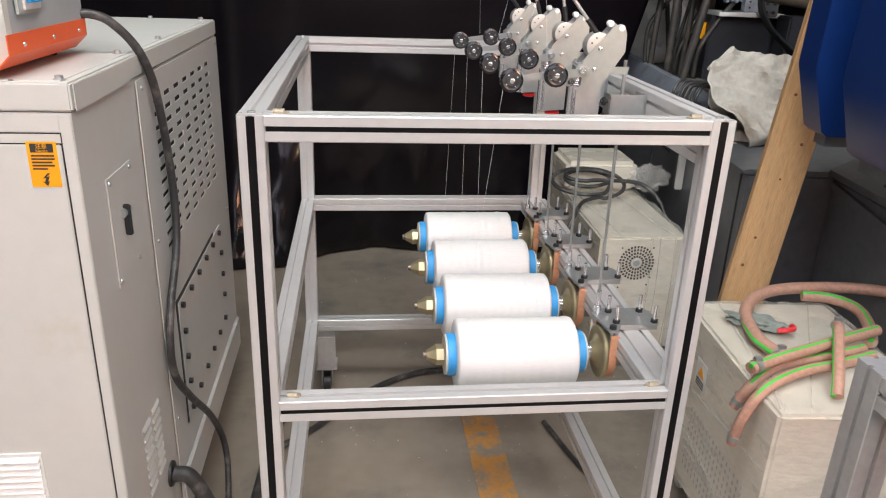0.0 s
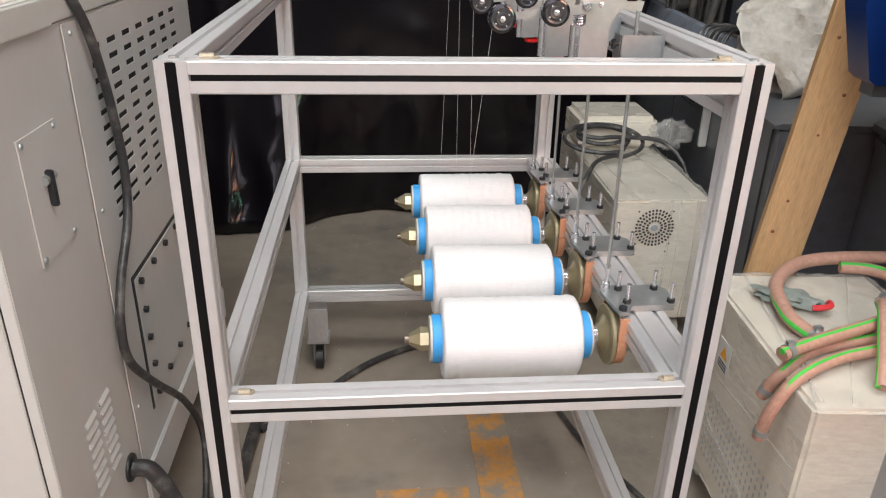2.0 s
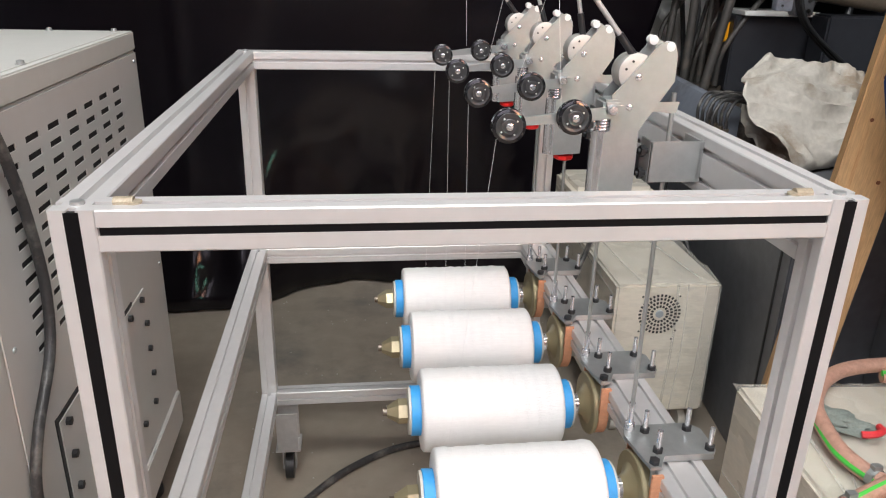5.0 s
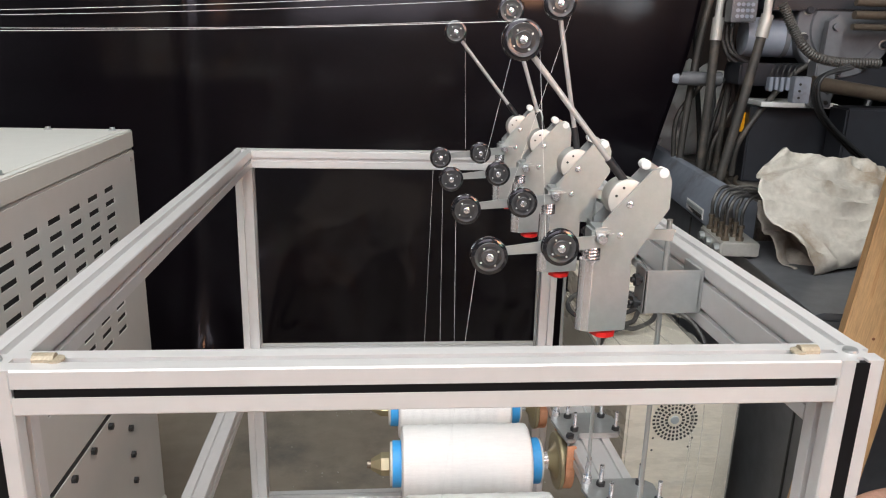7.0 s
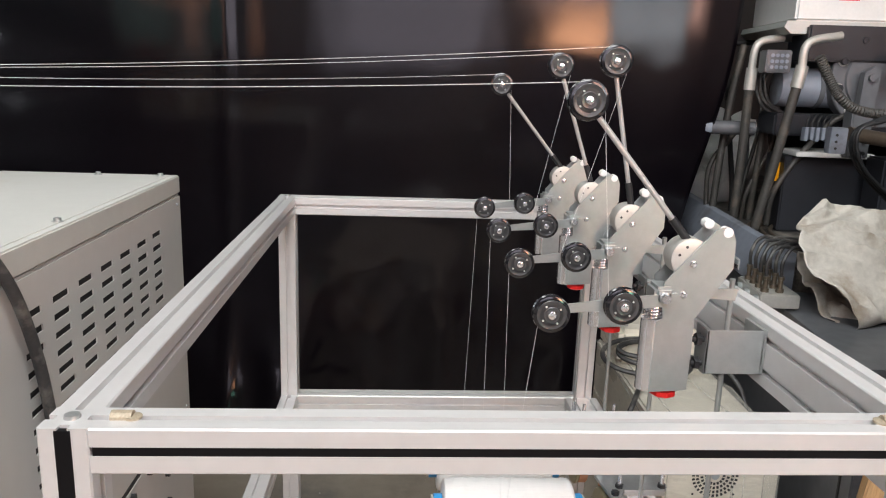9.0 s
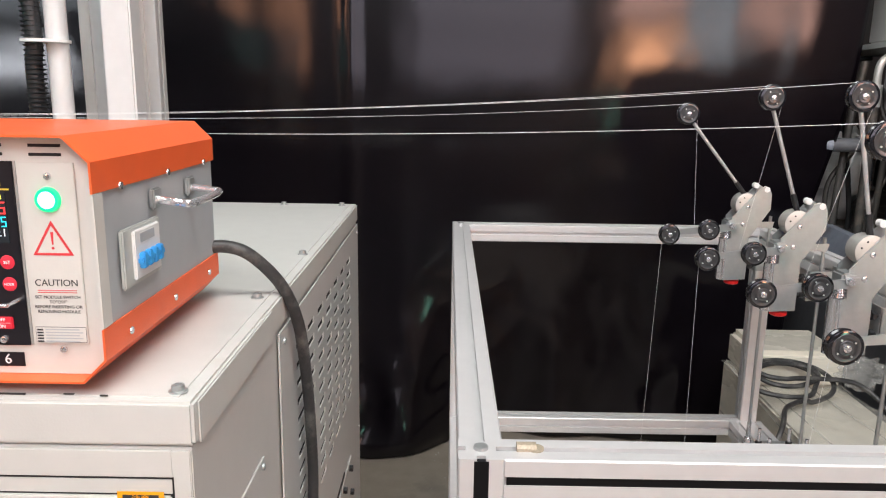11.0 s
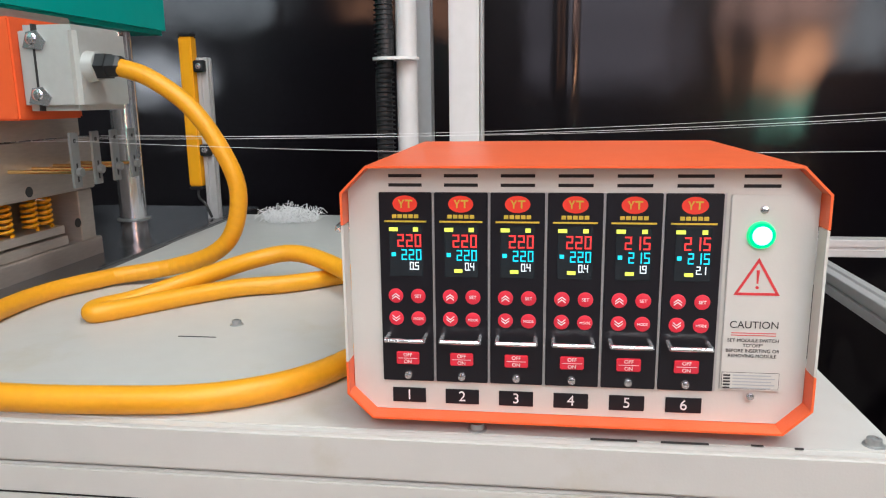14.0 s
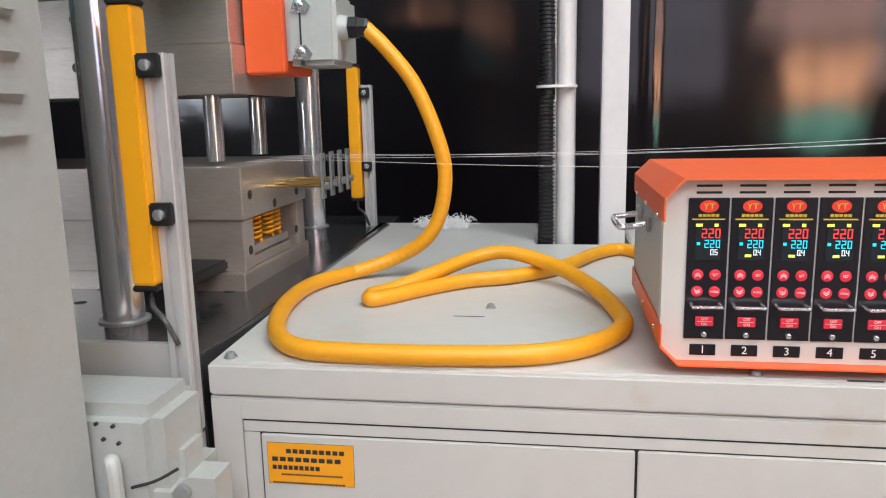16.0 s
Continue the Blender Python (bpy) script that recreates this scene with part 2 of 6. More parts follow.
# glow added only to give the curtain its brown patches
M["glow_brown"] = mat("brown_patch_glow", (0.4, 0.2, 0.12), 0.6, emit=(0.6, 0.27, 0.16), power=12)


# ---- mesh tools ----
def box(bm, x0, x1, y0, y1, z0, z1, bevel=0.0):
    vs = bmesh.ops.create_cube(bm, size=1)["verts"]
    for v in vs:
        v.co = ((x0 + x1) / 2 + v.co.x * (x1 - x0), (y0 + y1) / 2 + v.co.y * (y1 - y0), (z0 + z1) / 2 + v.co.z * (z1 - z0))
    if bevel:
        es = list({e for v in vs for e in v.link_edges})
        bmesh.ops.bevel(bm, geom=es, offset=bevel, segments=2, affect="EDGES")
    return bm


def rod(bm, a, b, r, r2=None, seg=20):
    a, b = Vector(a), Vector(b)
    d = b - a
    m = Matrix.Translation((a + b) / 2) @ d.to_track_quat("Z", "Y").to_matrix().to_4x4()
    bmesh.ops.create_cone(bm, cap_ends=True, segments=seg, radius1=r, radius2=r if r2 is None else r2, depth=d.length, matrix=m)
    return bm


def prism(bm, pts, axis, a, b):
    """A polygon pushed along an axis from a to b; pts are the two other coordinates."""
    def at(p, h):
        return {"x": (h, p[0], p[1]), "y": (p[0], h, p[1]), "z": (p[0], p[1], h)}[axis]
    lo, hi = [bm.verts.new(at(p, a)) for p in pts], [bm.verts.new(at(p, b)) for p in pts]
    n = len(pts)
    fs = [bm.faces.new(lo), bm.faces.new(hi[::-1])]
    for i in range(n):
        fs.append(bm.faces.new((lo[i], hi[i], hi[(i + 1) % n], lo[(i + 1) % n])))
    bmesh.ops.recalc_face_normals(bm, faces=fs)
    return bm


def smooth_line(pts, n=8):
    """A rounded line through points."""
    P = [Vector(p) for p in pts]
    P = [P[0] * 2 - P[1]] + P + [P[-1] * 2 - P[-2]]
    out = []
    for i in range(1, len(P) - 2):
        for k in range(n):
            t = k / n
            a, b, c, d = P[i - 1:i + 3]
            out.append(0.5 * (2 * b + (c - a) * t + (2 * a - 5 * b + 4 * c - d) * t * t + (3 * b - a - 3 * c + d) * t ** 3))
    out.append(P[-2].copy())
    return out


def tube(bm, pts, r, seg=10, n=8, line=None):
    L = line or smooth_line(pts, n)
    rings, side = [], None
    for i, p in enumerate(L):
        d = (L[min(i + 1, len(L) - 1)] - L[max(i - 1, 0)]).normalized()
        if side is None:
            side = d.orthogonal().normalized()
        side = (side - d * side.dot(d)).normalized()
        up = d.cross(side)
        rings.append([bm.verts.new(p + r * (math.cos(2 * math.pi * k / seg) * side + math.sin(2 * math.pi * k / seg) * up)) for k in range(seg)])
    fs = []
    for a, b in zip(rings, rings[1:]):
        for k in range(seg):
            fs.append(bm.faces.new((a[k], a[(k + 1) % seg], b[(k + 1) % seg], b[k])))
    fs += [bm.faces.new(rings[0][::-1]), bm.faces.new(rings[-1])]
    for f in fs:
        f.smooth = True
    bmesh.ops.recalc_face_normals(bm, faces=fs)
    return bm


def ribbed(bm, pts, r, depth, pitch=0.007, seg=12):
    """A corrugated tube: rings of two radii along a rounded line."""
    L = smooth_line(pts, 40)
    rings, side, gone, nxt, big = [], None, 0.0, 0.0, False
    for i in range(1, len(L) - 1):
        gone += (L[i] - L[i - 1]).length
        if gone < nxt:
            continue
        nxt = gone + pitch / 2
        big = not big
        d = (L[i + 1] - L[i - 1]).normalized()
        side = d.orthogonal().normalized() if side is None else (side - d * side.dot(d)).normalized()
        up, q = d.cross(side), r + (depth if big else -depth)
        rings.append([bm.verts.new(L[i] + q * (math.cos(2 * math.pi * k / seg) * side + math.sin(2 * math.pi * k / seg) * up)) for k in range(seg)])
    for a, b in zip(rings, rings[1:]):
        for k in range(seg):
            bm.faces.new((a[k], a[(k + 1) % seg], b[(k + 1) % seg], b[k]))
    bm.faces.new(rings[0][::-1])
    bm.faces.new(rings[-1])
    return bm


def lathe(bm, prof, at, axis="x", seg=40):
    """A turned body: prof holds (along, radius); at is the place of along = 0."""
    rings = []
    for h, r in prof:
        ring = []
        for k in range(seg):
            c, s = r * math.cos(2 * math.pi * k / seg), r * math.sin(2 * math.pi * k / seg)
            p = {"x": (h, c, s), "y": (c, h, s), "z": (c, s, h)}[axis]
            ring.append(bm.verts.new(Vector(at) + Vector(p)))
        rings.append(ring)
    fs = [bm.faces.new(rings[0]), bm.faces.new(rings[-1])]
    for a, b in zip(rings, rings[1:]):
        for k in range(seg):
            fs.append(bm.faces.new((a[k], a[(k + 1) % seg], b[(k + 1) % seg], b[k])))
    bmesh.ops.recalc_face_normals(bm, faces=fs)
    return bm


def shade(me, deg=35):
    for p in me.polygons:
        p.use_smooth = True
    me.set_sharp_from_angle(angle=radians(deg))


def part(name, bm, material, parent=None, label="", deg=35):
    me = bpy.data.meshes.new(name)
    bm.to_mesh(me)
    bm.free()
    shade(me, deg)
    me.materials.append(M[material])
    ob = new(name, me)
    ob.parent = parent
    return tagged(ob, label=label)


def thing(name, label, category, group="", at=(0, 0, 0)):
    ob = new(name)
    ob.empty_display_size = 0.05
    ob.matrix_world = pose(*at)
    return tagged(ob, label, category, group)


def B():
    return bmesh.new()


def words(name, text, size, m, material, parent, label="", align="CENTER"):
    cu = bpy.data.curves.new(name, "FONT")
    cu.body, cu.size, cu.align_x, cu.align_y, cu.extrude = text, size, align, "CENTER", 0.00015
    tmp = new(name + "_tmp", cu)
    me = bpy.data.meshes.new_from_object(tmp)
    bpy.data.objects.remove(tmp)
    me.materials.clear()
    me.materials.append(M[material])
    ob = new(name, me)
    ob.parent = parent
    ob.matrix_basis = m
    return tagged(ob, label=label)


def facing_front(x, y, z):
    """Writing that reads towards -y."""
    return pose(x, y, z, 90, 0, 0)


def structure(name, bm, material, label, category):
    return tagged(part(name, bm, material), label, category, kind="structure")


# ---- the hall ----
structure("floor", box(B(), -9, 7, -3, 8, -0.1, 0), "floor", "worn brown-grey concrete workshop floor", "floor")
structure("ceiling", box(B(), -9, 7, -3, 8, 4.9, 5.0), "roof", "plain grey roof over the workshop", "ceiling")
structure("wall_west", box(B(), -9.1, -9, -3, 8, 0, 4.9), "wall", "plain grey workshop wall", "wall")
structure("wall_east", box(B(), 7, 7.1, -3, 8, 0, 4.9), "wall", "plain grey workshop wall", "wall")
structure("wall_north", box(B(), -9, 7, 8, 8.1, 0, 4.9), "wall", "plain grey workshop wall", "wall")
structure("wall_south", box(B(), -9, 7, -3.1, -3, 0, 4.9), "wall", "plain grey workshop wall behind the walkway", "wall")

def window(name, x0, x1, z0, z1, material, label):
    w = tagged(part(name, box(B(), x0, x1, -2.995, -2.98, z0, z1), material), label, "window", kind="structure")
    for a, b, c, d in ((x0 - 0.05, x0, z0, z1), (x1, x1 + 0.05, z0, z1), (x0 - 0.05, x1 + 0.05, z1, z1 + 0.05), (x0 - 0.05, x1 + 0.05, z0 - 0.05, z0)):
        part("window_frame", box(B(), a, b, -2.999, -2.95, c, d), "mach2", w)
    n = max(1, round((x1 - x0) / 0.5))
    for k in range(1, n):
        x = x0 + (x1 - x0) * k / n
        part("mullion", box(B(), x - 0.025, x + 0.025, -2.99, -2.955, z0, z1), "mach2", w)
    m = max(1, round((z1 - z0) / 0.6))
    for k in range(1, m):
        z = z0 + (z1 - z0) * k / m
        part("glazing_bar", box(B(), x0, x1, -2.985, -2.96, z - 0.02, z + 0.02), "mach2", w)
    return w


# unseen glowing panes, placed where the curtain's reflections call for them
window("window_1", 1.98, 2.62, 1.66, 2.3, "glow_warm", "tall unseen window, warm light put into its glowing pane")
window("window_2", 2.05, 2.58, 1.2, 1.58, "glow_green", "small green-tinted glass pane")
window("window_3", -6.7, -5.2, 1.7, 2.15, "glow_white", "bright strip window high in the wall")
window("window_4", -6.9, -4.4, 2.6, 3.8, "glow_dim", "large overcast window high in the wall")
# two brown glowing panes added for the dim patches on the curtain
window("window_5", -2.45, -1.88, 1.85, 3.0, "glow_brown", "added brown glowing pane for a patch on the curtain")
window("window_6", -3.25, -2.68, 1.85, 3.0, "glow_brown", "added brown glowing pane for a patch on the curtain")
window("window_7", 2.75, 3.55, 1.95, 3.4, "glow_dim", "large overcast window high in the wall")
# glowing panel added where the curtain mirrors the lit upper wall
window("window_8", -0.7, 1.15, 1.8, 3.6, "glow_faint", "wide dull glowing panel standing in for the lit upper wall")
# unseen glowing strip added for the curtain's sheen and cool fill
window("window_11", -5.6, 4.6, 3.75, 4.5, "glow_high", "long glowing strip added under the roof for sheen and fill")
# pink glowing panes added for the warm upper part of the reflection
window("window_9", 3.7, 4.4, 2.25, 3.3, "glow_pink", "tall unseen window, warm light put into its glowing pane")
window("window_10", 1.75, 2.65, 2.45, 3.5, "glow_pink", "tall unseen window, warm light put into its glowing pane")


def curtain():
    bm = B()
    nx, nz = 260, 60
    grid = []
    for j in range(nz + 1):
        z = 0.012 + 3.3 * j / nz
        right = 1.22 + 0.16 * z + 0.02 * math.sin(5 * z)
        row = []
        for i in range(nx + 1):
            u = i / nx
            x = -4.2 + (right + 4.2) * u
            low = max(0.0, 1.0 - z)
            f = 0.003 * math.sin(3.1 * x + 0.4 * z) + 0.005 * math.sin(9.0 * x + 1.3) * (0.15 + low)
            f += 0.006 * noise.noise((x * 1.3, z * 0.7, 2.0)) + 0.03 * low * abs(noise.noise((x * 4 + 3 * z, z * 4 - 2 * x, 7.0))) + 0.012 * low * noise.noise((x * 9 - 5 * z, z * 6 + 3 * x, 3.0)) + 0.0009 * noise.noise((x * 8, z * 7, 4.0))
            f += -0.008 * math.exp(-((x + 0.63) / 0.03) ** 2)
            f += 0.05 * max(0, u - 0.9) * math.sin(24 * (u - 0.9) * 3.1)
            fall = max(0.0, 1 - z / 1.3) ** 2
            hem = 0.03 * noise.noise((x * 5.0, 0.0, 9.0)) + 0.27 / (1 + math.exp((x + 0.24) / 0.06)) + 0.07 * math.exp(-((x - 0.95) / 0.4) ** 2)
            row.append(bm.verts.new((x, 3.75 + f - hem * fall, z)))
        grid.append(row)
    for a, b in zip(grid, grid[1:]):
        for i in range(nx):
            bm.faces.new((a[i], a[i + 1], b[i + 1], b[i]))
    ob = part("curtain", bm, "curtain", deg=80)
    mod = ob.modifiers.new("thick", "SOLIDIFY")
    mod.thickness = 0.002
    return tagged(ob, "black leatherette curtain hanging to the floor with a vertical seam", "curtain")


curtain()

# worn orange marking on the floor, cut at the joints
for k, (x0, x1, y0, y1) in enumerate(((0.34, 0.455, 1.05, 2.62), (0.06, 0.31, 1.65, 1.74))):
    structure("floor_marking" if k == 0 else "floor_marking.001", box(B(), x0, x1, y0, y1, 0.0, 0.003), "tape", "worn orange paint stripe on the concrete floor", "floor marking")


# ---- the aluminium rack ----
FX0, FX1, FY0, FY1, FZ, P = -0.197, 0.613, 1.153, 2.403, 1.251, 0.042


def section(w, h, nw=1, nh=1):
    """Outline of a slotted extrusion, w by h, with nw slots across and nh up."""
    s, d = 0.0042, 0.007
    pts = []

    def side(p, q, n):
        p, q = Vector(p), Vector(q)
        e = (q - p).normalized()
        inn = Vector((-e.y, e.x))
        ln = (q - p).length
        pts.append(tuple(p + e * 0.0015))
        for k in range(n):
            c = p + e * ln * (k + 0.5) / n
            pts.extend([tuple(c - e * s), tuple(c - e * s + inn * d), tuple(c + e * s + inn * d), tuple(c + e * s)])
        pts.append(tuple(q - e * 0.0015))
    side((0, 0), (w, 0), nw)
    side((w, 0), (w, h), nh)
    side((w, h), (0, h), nw)
    side((0, h), (0, 0), nh)
    return pts


rack = thing("aluminium_rack", "slotted aluminium profile rack holding yarn bobbins", "rack")


def profile(name, axis, x0, x1, y0, y1, z0, z1):
    a, b = {"x": ((y0, y1), (z0, z1)), "y": ((x0, x1), (z0, z1)), "z": ((x0, x1), (y0, y1))}[axis]
    w, h = a[1] - a[0], b[1] - b[0]
    pts = [(a[0] + p, b[0] + q) for p, q in section(w, h, max(1, round(w / 0.042)), max(1, round(h / 0.042)))]
    lo, hi = {"x": (x0, x1), "y": (y0, y1), "z": (z0, z1)}[axis]
    return part(name, prism(B(), pts, axis, lo, hi), "alu", rack)


LZ0, LZ1 = 0.693, 0.735
BZ0, BZ1 = 0.243, 0.285
for x in (FX0, FX1 - P):
    for y in (FY0, FY1 - P):
        profile("post", "z", x, x + P, y, y + P, BZ0, FZ)
for z0, z1 in ((FZ - P, FZ), (LZ0, LZ1)):
    for y in (FY0, FY1 - P):
        profile("cross_rail", "x", FX0 + P, FX1 - P, y, y + P, z0, z1)
profile("cross_rail", "x", FX0 + P, FX1 - P, FY1 - P, FY1, BZ0, BZ1)
for z0, z1 in ((FZ - P, FZ), (LZ0, LZ1), (BZ0, BZ1)):
    profile("side_rail", "y", FX0, FX0 + P, FY0 + P, FY1 - P, z0, z1)
profile("side_rail", "y", FX1 - P, FX1, FY0 + P, FY1 - P, FZ - 2 * P, FZ)
profile("side_rail", "y", FX1 - 2 * P + 0.013, FX1 + 0.013, FY0 + P, FY1 - P, LZ0, LZ1)
profile("side_rail", "y", FX1 - P, FX1, FY0 + P, FY1 - P, BZ0, BZ1)
# black strips pressed into the front slots
c = P / 2
for z1 in (FZ, LZ1):
    part("slot_cover", box(B(), FX0 + P + 0.002, FX1 - P - 0.002, FY0 + 0.0008, FY0 + 0.005, z1 - c - 0.0052, z1 - c + 0.0052), "strip", rack, "black rubber slot strip")
for x in (FX0, FX1 - P):
    part("slot_cover", box(B(), x + c - 0.0068, x + c + 0.0068, FY0 - 0.0004, FY0 + 0.005, 0.13, FZ - 0.002), "strip", rack, "black rubber slot strip")
# joint bolts and cast inserts at the corners
for x, sx in ((FX0 + P, 1), (FX1 - P, -1)):
    for z in (FZ, LZ1):
        bm = B()
        lathe(bm, [(0, 0.0075), (0.002, 0.0075), (0.003, 0.004)], (x + sx * 0.03, FY0 + c, z), "z", 16)
        rod(bm, (x + sx * 0.012, FY0 + c, z + 0.001), (x + sx * 0.03, FY0 + c, z + 0.001), 0.006, seg=10)
        part("joint_insert", bm, "insert", rack, "stained cast joint insert")
for x in (FX0 + c, FX1 - c):
    for y in (FY0 + c, FY1 - c):
        bm = B()
        lathe(bm, [(0, 0.007), (0.003, 0.0065), (0.0035, 0.003)], (x, y, FZ), "z", 14)
        part("end_bolt", bm, "steel", rack)
# castors under the corner plates
for x, y in ((FX0 + 0.07, FY1 - 0.05), (FX1 - 0.07, FY1 - 0.05), (FX0 + 0.07, FY0 + 0.05), (FX1 - 0.07, FY0 + 0.05)):
    bm = box(B(), x - 0.036, x + 0.036, y - 0.04, y + 0.04, 0.112, 0.12, 0.001)
    box(bm, x - 0.03, x + 0.03, y - 0.04, y - 0.035, 0.12, 0.243)
    box(bm, x - 0.03, x + 0.03, y + 0.02, y + 0.025, 0.12, 0.243)
    part("castor_plate", bm, "alu_dark", rack, "bent zinc castor plate")
    bm = rod(B(), (x - 0.012, y, 0.04), (x + 0.012, y, 0.04), 0.04, seg=24)
    w = part("castor_wheel", bm, "rubber", rack)
    bm = box(B(), x - 0.02, x - 0.016, y - 0.015, y + 0.015, 0.035, 0.112)
    box(bm, x + 0.016, x + 0.02, y - 0.015, y + 0.015, 0.035, 0.112)
    part("castor_fork", bm, "steel", rack)

# ---- bobbins, spindles and brakes ----
STEP = 0.247


def bobbin(i):
    at = (0, 1.417 + STEP * i, 0.675)
    t = thing("yarn_bobbin", "white yarn wound on a blue tube lying on its spindle", "bobbin", "bobbins on the rack", at)
    r = 0.0785 - 0.0006 * i
    prof = [(0.196, 0.044), (0.1965, r - 0.006), (0.2, r - 0.001)]
    for k in range(1, 60):
        u = k / 60
        prof.append((0.2 + 0.256 * u, r + 0.0005 * math.sin(u * 300) + 0.0012 * noise.noise((u * 12, i * 3.0, 0))))
    prof += [(0.456, r - 0.001), (0.4595, r - 0.006), (0.46, 0.044)]
    part("yarn", lathe(B(), prof, (0, 0, 0), "x", 72), "yarn", t, deg=50)
    part("tube_end", lathe(B(), [(0.178, 0.046), (0.179, 0.047), (0.2, 0.047), (0.2, 0.04)], (0, 0, 0)), "blue", t, "blue tube collar")
    part("tube_end", lathe(B(), [(0.462, 0.04), (0.462, 0.047), (0.482, 0.047), (0.483, 0.046)], (0, 0, 0)), "blue", t, "blue tube collar")
    part("tube_core", lathe(B(), [(0.173, 0.03), (0.1735, 0.0445), (0.179, 0.0445), (0.18, 0.03)], (0, 0, 0)), "paper", t, "grey board tube rim")
    part("tube_core", lathe(B(), [(0.481, 0.03), (0.482, 0.0445), (0.487, 0.0445), (0.488, 0.03)], (0, 0, 0)), "paper", t, "grey board tube rim")
    s = thing("brake_spindle", "threaded spindle with brass nut and leather-banded brake disc", "spindle", "brake spindles", at)
    part("clamp_nut", lathe(B(), [(0.134, 0.0105), (0.153, 0.0215), (0.155, 0.0235), (0.172, 0.0235), (0.173, 0.01)], (0, 0, 0), "x", 6), "brass", s, "brass-coloured hexagonal nut", deg=20)
    part("shaft", rod(B(), (0.126, 0, 0), (0.6, 0, 0), 0.0085), "ramtube", s, "dark threaded steel shaft")
    part("hub", lathe(B(), [(0.488, 0.014), (0.489, 0.0185), (0.502, 0.0185), (0.503, 0.015)], (0, 0, 0)), "chrome", s, "bright turned hub")
    part("cone", lathe(B(), [(0.5, 0.016), (0.506, 0.02), (0.513, 0.026), (0.519, 0.04), (0.521, 0.055)], (0, 0, 0)), "brass", s, "turned brake cone")
    part("brake_disc", lathe(B(), [(0.519, 0.02), (0.519, 0.058), (0.521, 0.06), (0.526, 0.06), (0.527, 0.05), (0.541, 0.05), (0.542, 0.054), (0.545, 0.054), (0.546, 0.02)], (0, 0, 0), "x", 56), "brass", s, "yellow-passivated grooved disc")
    bm = B()
    pts = []
    for k in range(33):
        a = radians(-200 + 220 * k / 32)
        pts.append((0.0515 * math.cos(a), 0.0515 * math.sin(a)))
    for k in range(32, -1, -1):
        a = radians(-200 + 220 * k / 32)
        pts.append((0.0575 * math.cos(a), 0.0575 * math.sin(a)))
    prism(bm, pts, "x", 0.5285, 0.5465)
    box(bm, 0.5285, 0.5465, 0.046, 0.052, 0.0, 0.066)
    box(bm, 0.5285, 0.5465, -0.058, -0.052, 0.015, 0.064)
    part("brake_band", bm, "leather", s, "tan leather friction band")
    part("bearing_block", box(B(), 0.556, 0.6, -0.022, 0.022, -0.03, 0.018, 0.003), "steel", s)
    # mounting plate on the rail
    m = thing("mounting_plate", "zinc-plated plate bolted onto the aluminium rail", "plate", "mounting plates", (0, 1.425 + STEP * i, 0.735))
    part("plate", prism(B(), [(0.515, 0.03), (0.523, 0.055), (0.632, 0.055), (0.65, 0.036), (0.65, -0.02), (0.642, -0.03), (0.56, -0.03), (0.545, -0.055), (0.528, -0.055), (0.522, -0.02)], "z", 0.008, 0.0145), "steel", m)
    part("backing_plate", box(B(), 0.55, 0.645, -0.028, 0.035, 0.0005, 0.0075, 0.001), "steel", m)
    for x, y in ((0.552, 0.036), (0.625, 0.036), (0.553, -0.018), (0.64, -0.018)):
        bm = rod(B(), (x, y, 0.014), (x, y, 0.055), 0.0042, seg=12)
        part("bolt", bm, "chrome", m)
        bm = lathe(B(), [(0, 0.0085), (0.007, 0.0085), (0.008, 0.006)], (x, y, 0.0146), "z", 6)
        part("nut", bm, "rubber", m, "black nut", deg=20)
    part("band_screw", rod(B(), (0.537, -0.045, -0.05), (0.537, -0.045, 0.02), 0.0042, seg=12), "steel", m)
    bm = lathe(B(), [(0, 0.0085), (0.007, 0.0085), (0.008, 0.006)], (0.537, -0.045, 0.0146), "z", 6)
    part("nut", bm, "rubber", m, "black nut", deg=20)
    part("lift_rod_socket", lathe(B(), [(0, 0.009), (0.012, 0.008), (0.013, 0.0055), (0.05, 0.005), (0.052, 0.003)], (0.53, 0.047, 0.0146), "z", 16), "chrome", m)


for i in range(4):
    bobbin(i)

# ---- tension units on the upper rail ----
TIPS = ((0.314, 1.524), (0.413, 1.576), (0.383, 1.572), (0.31, 1.535))


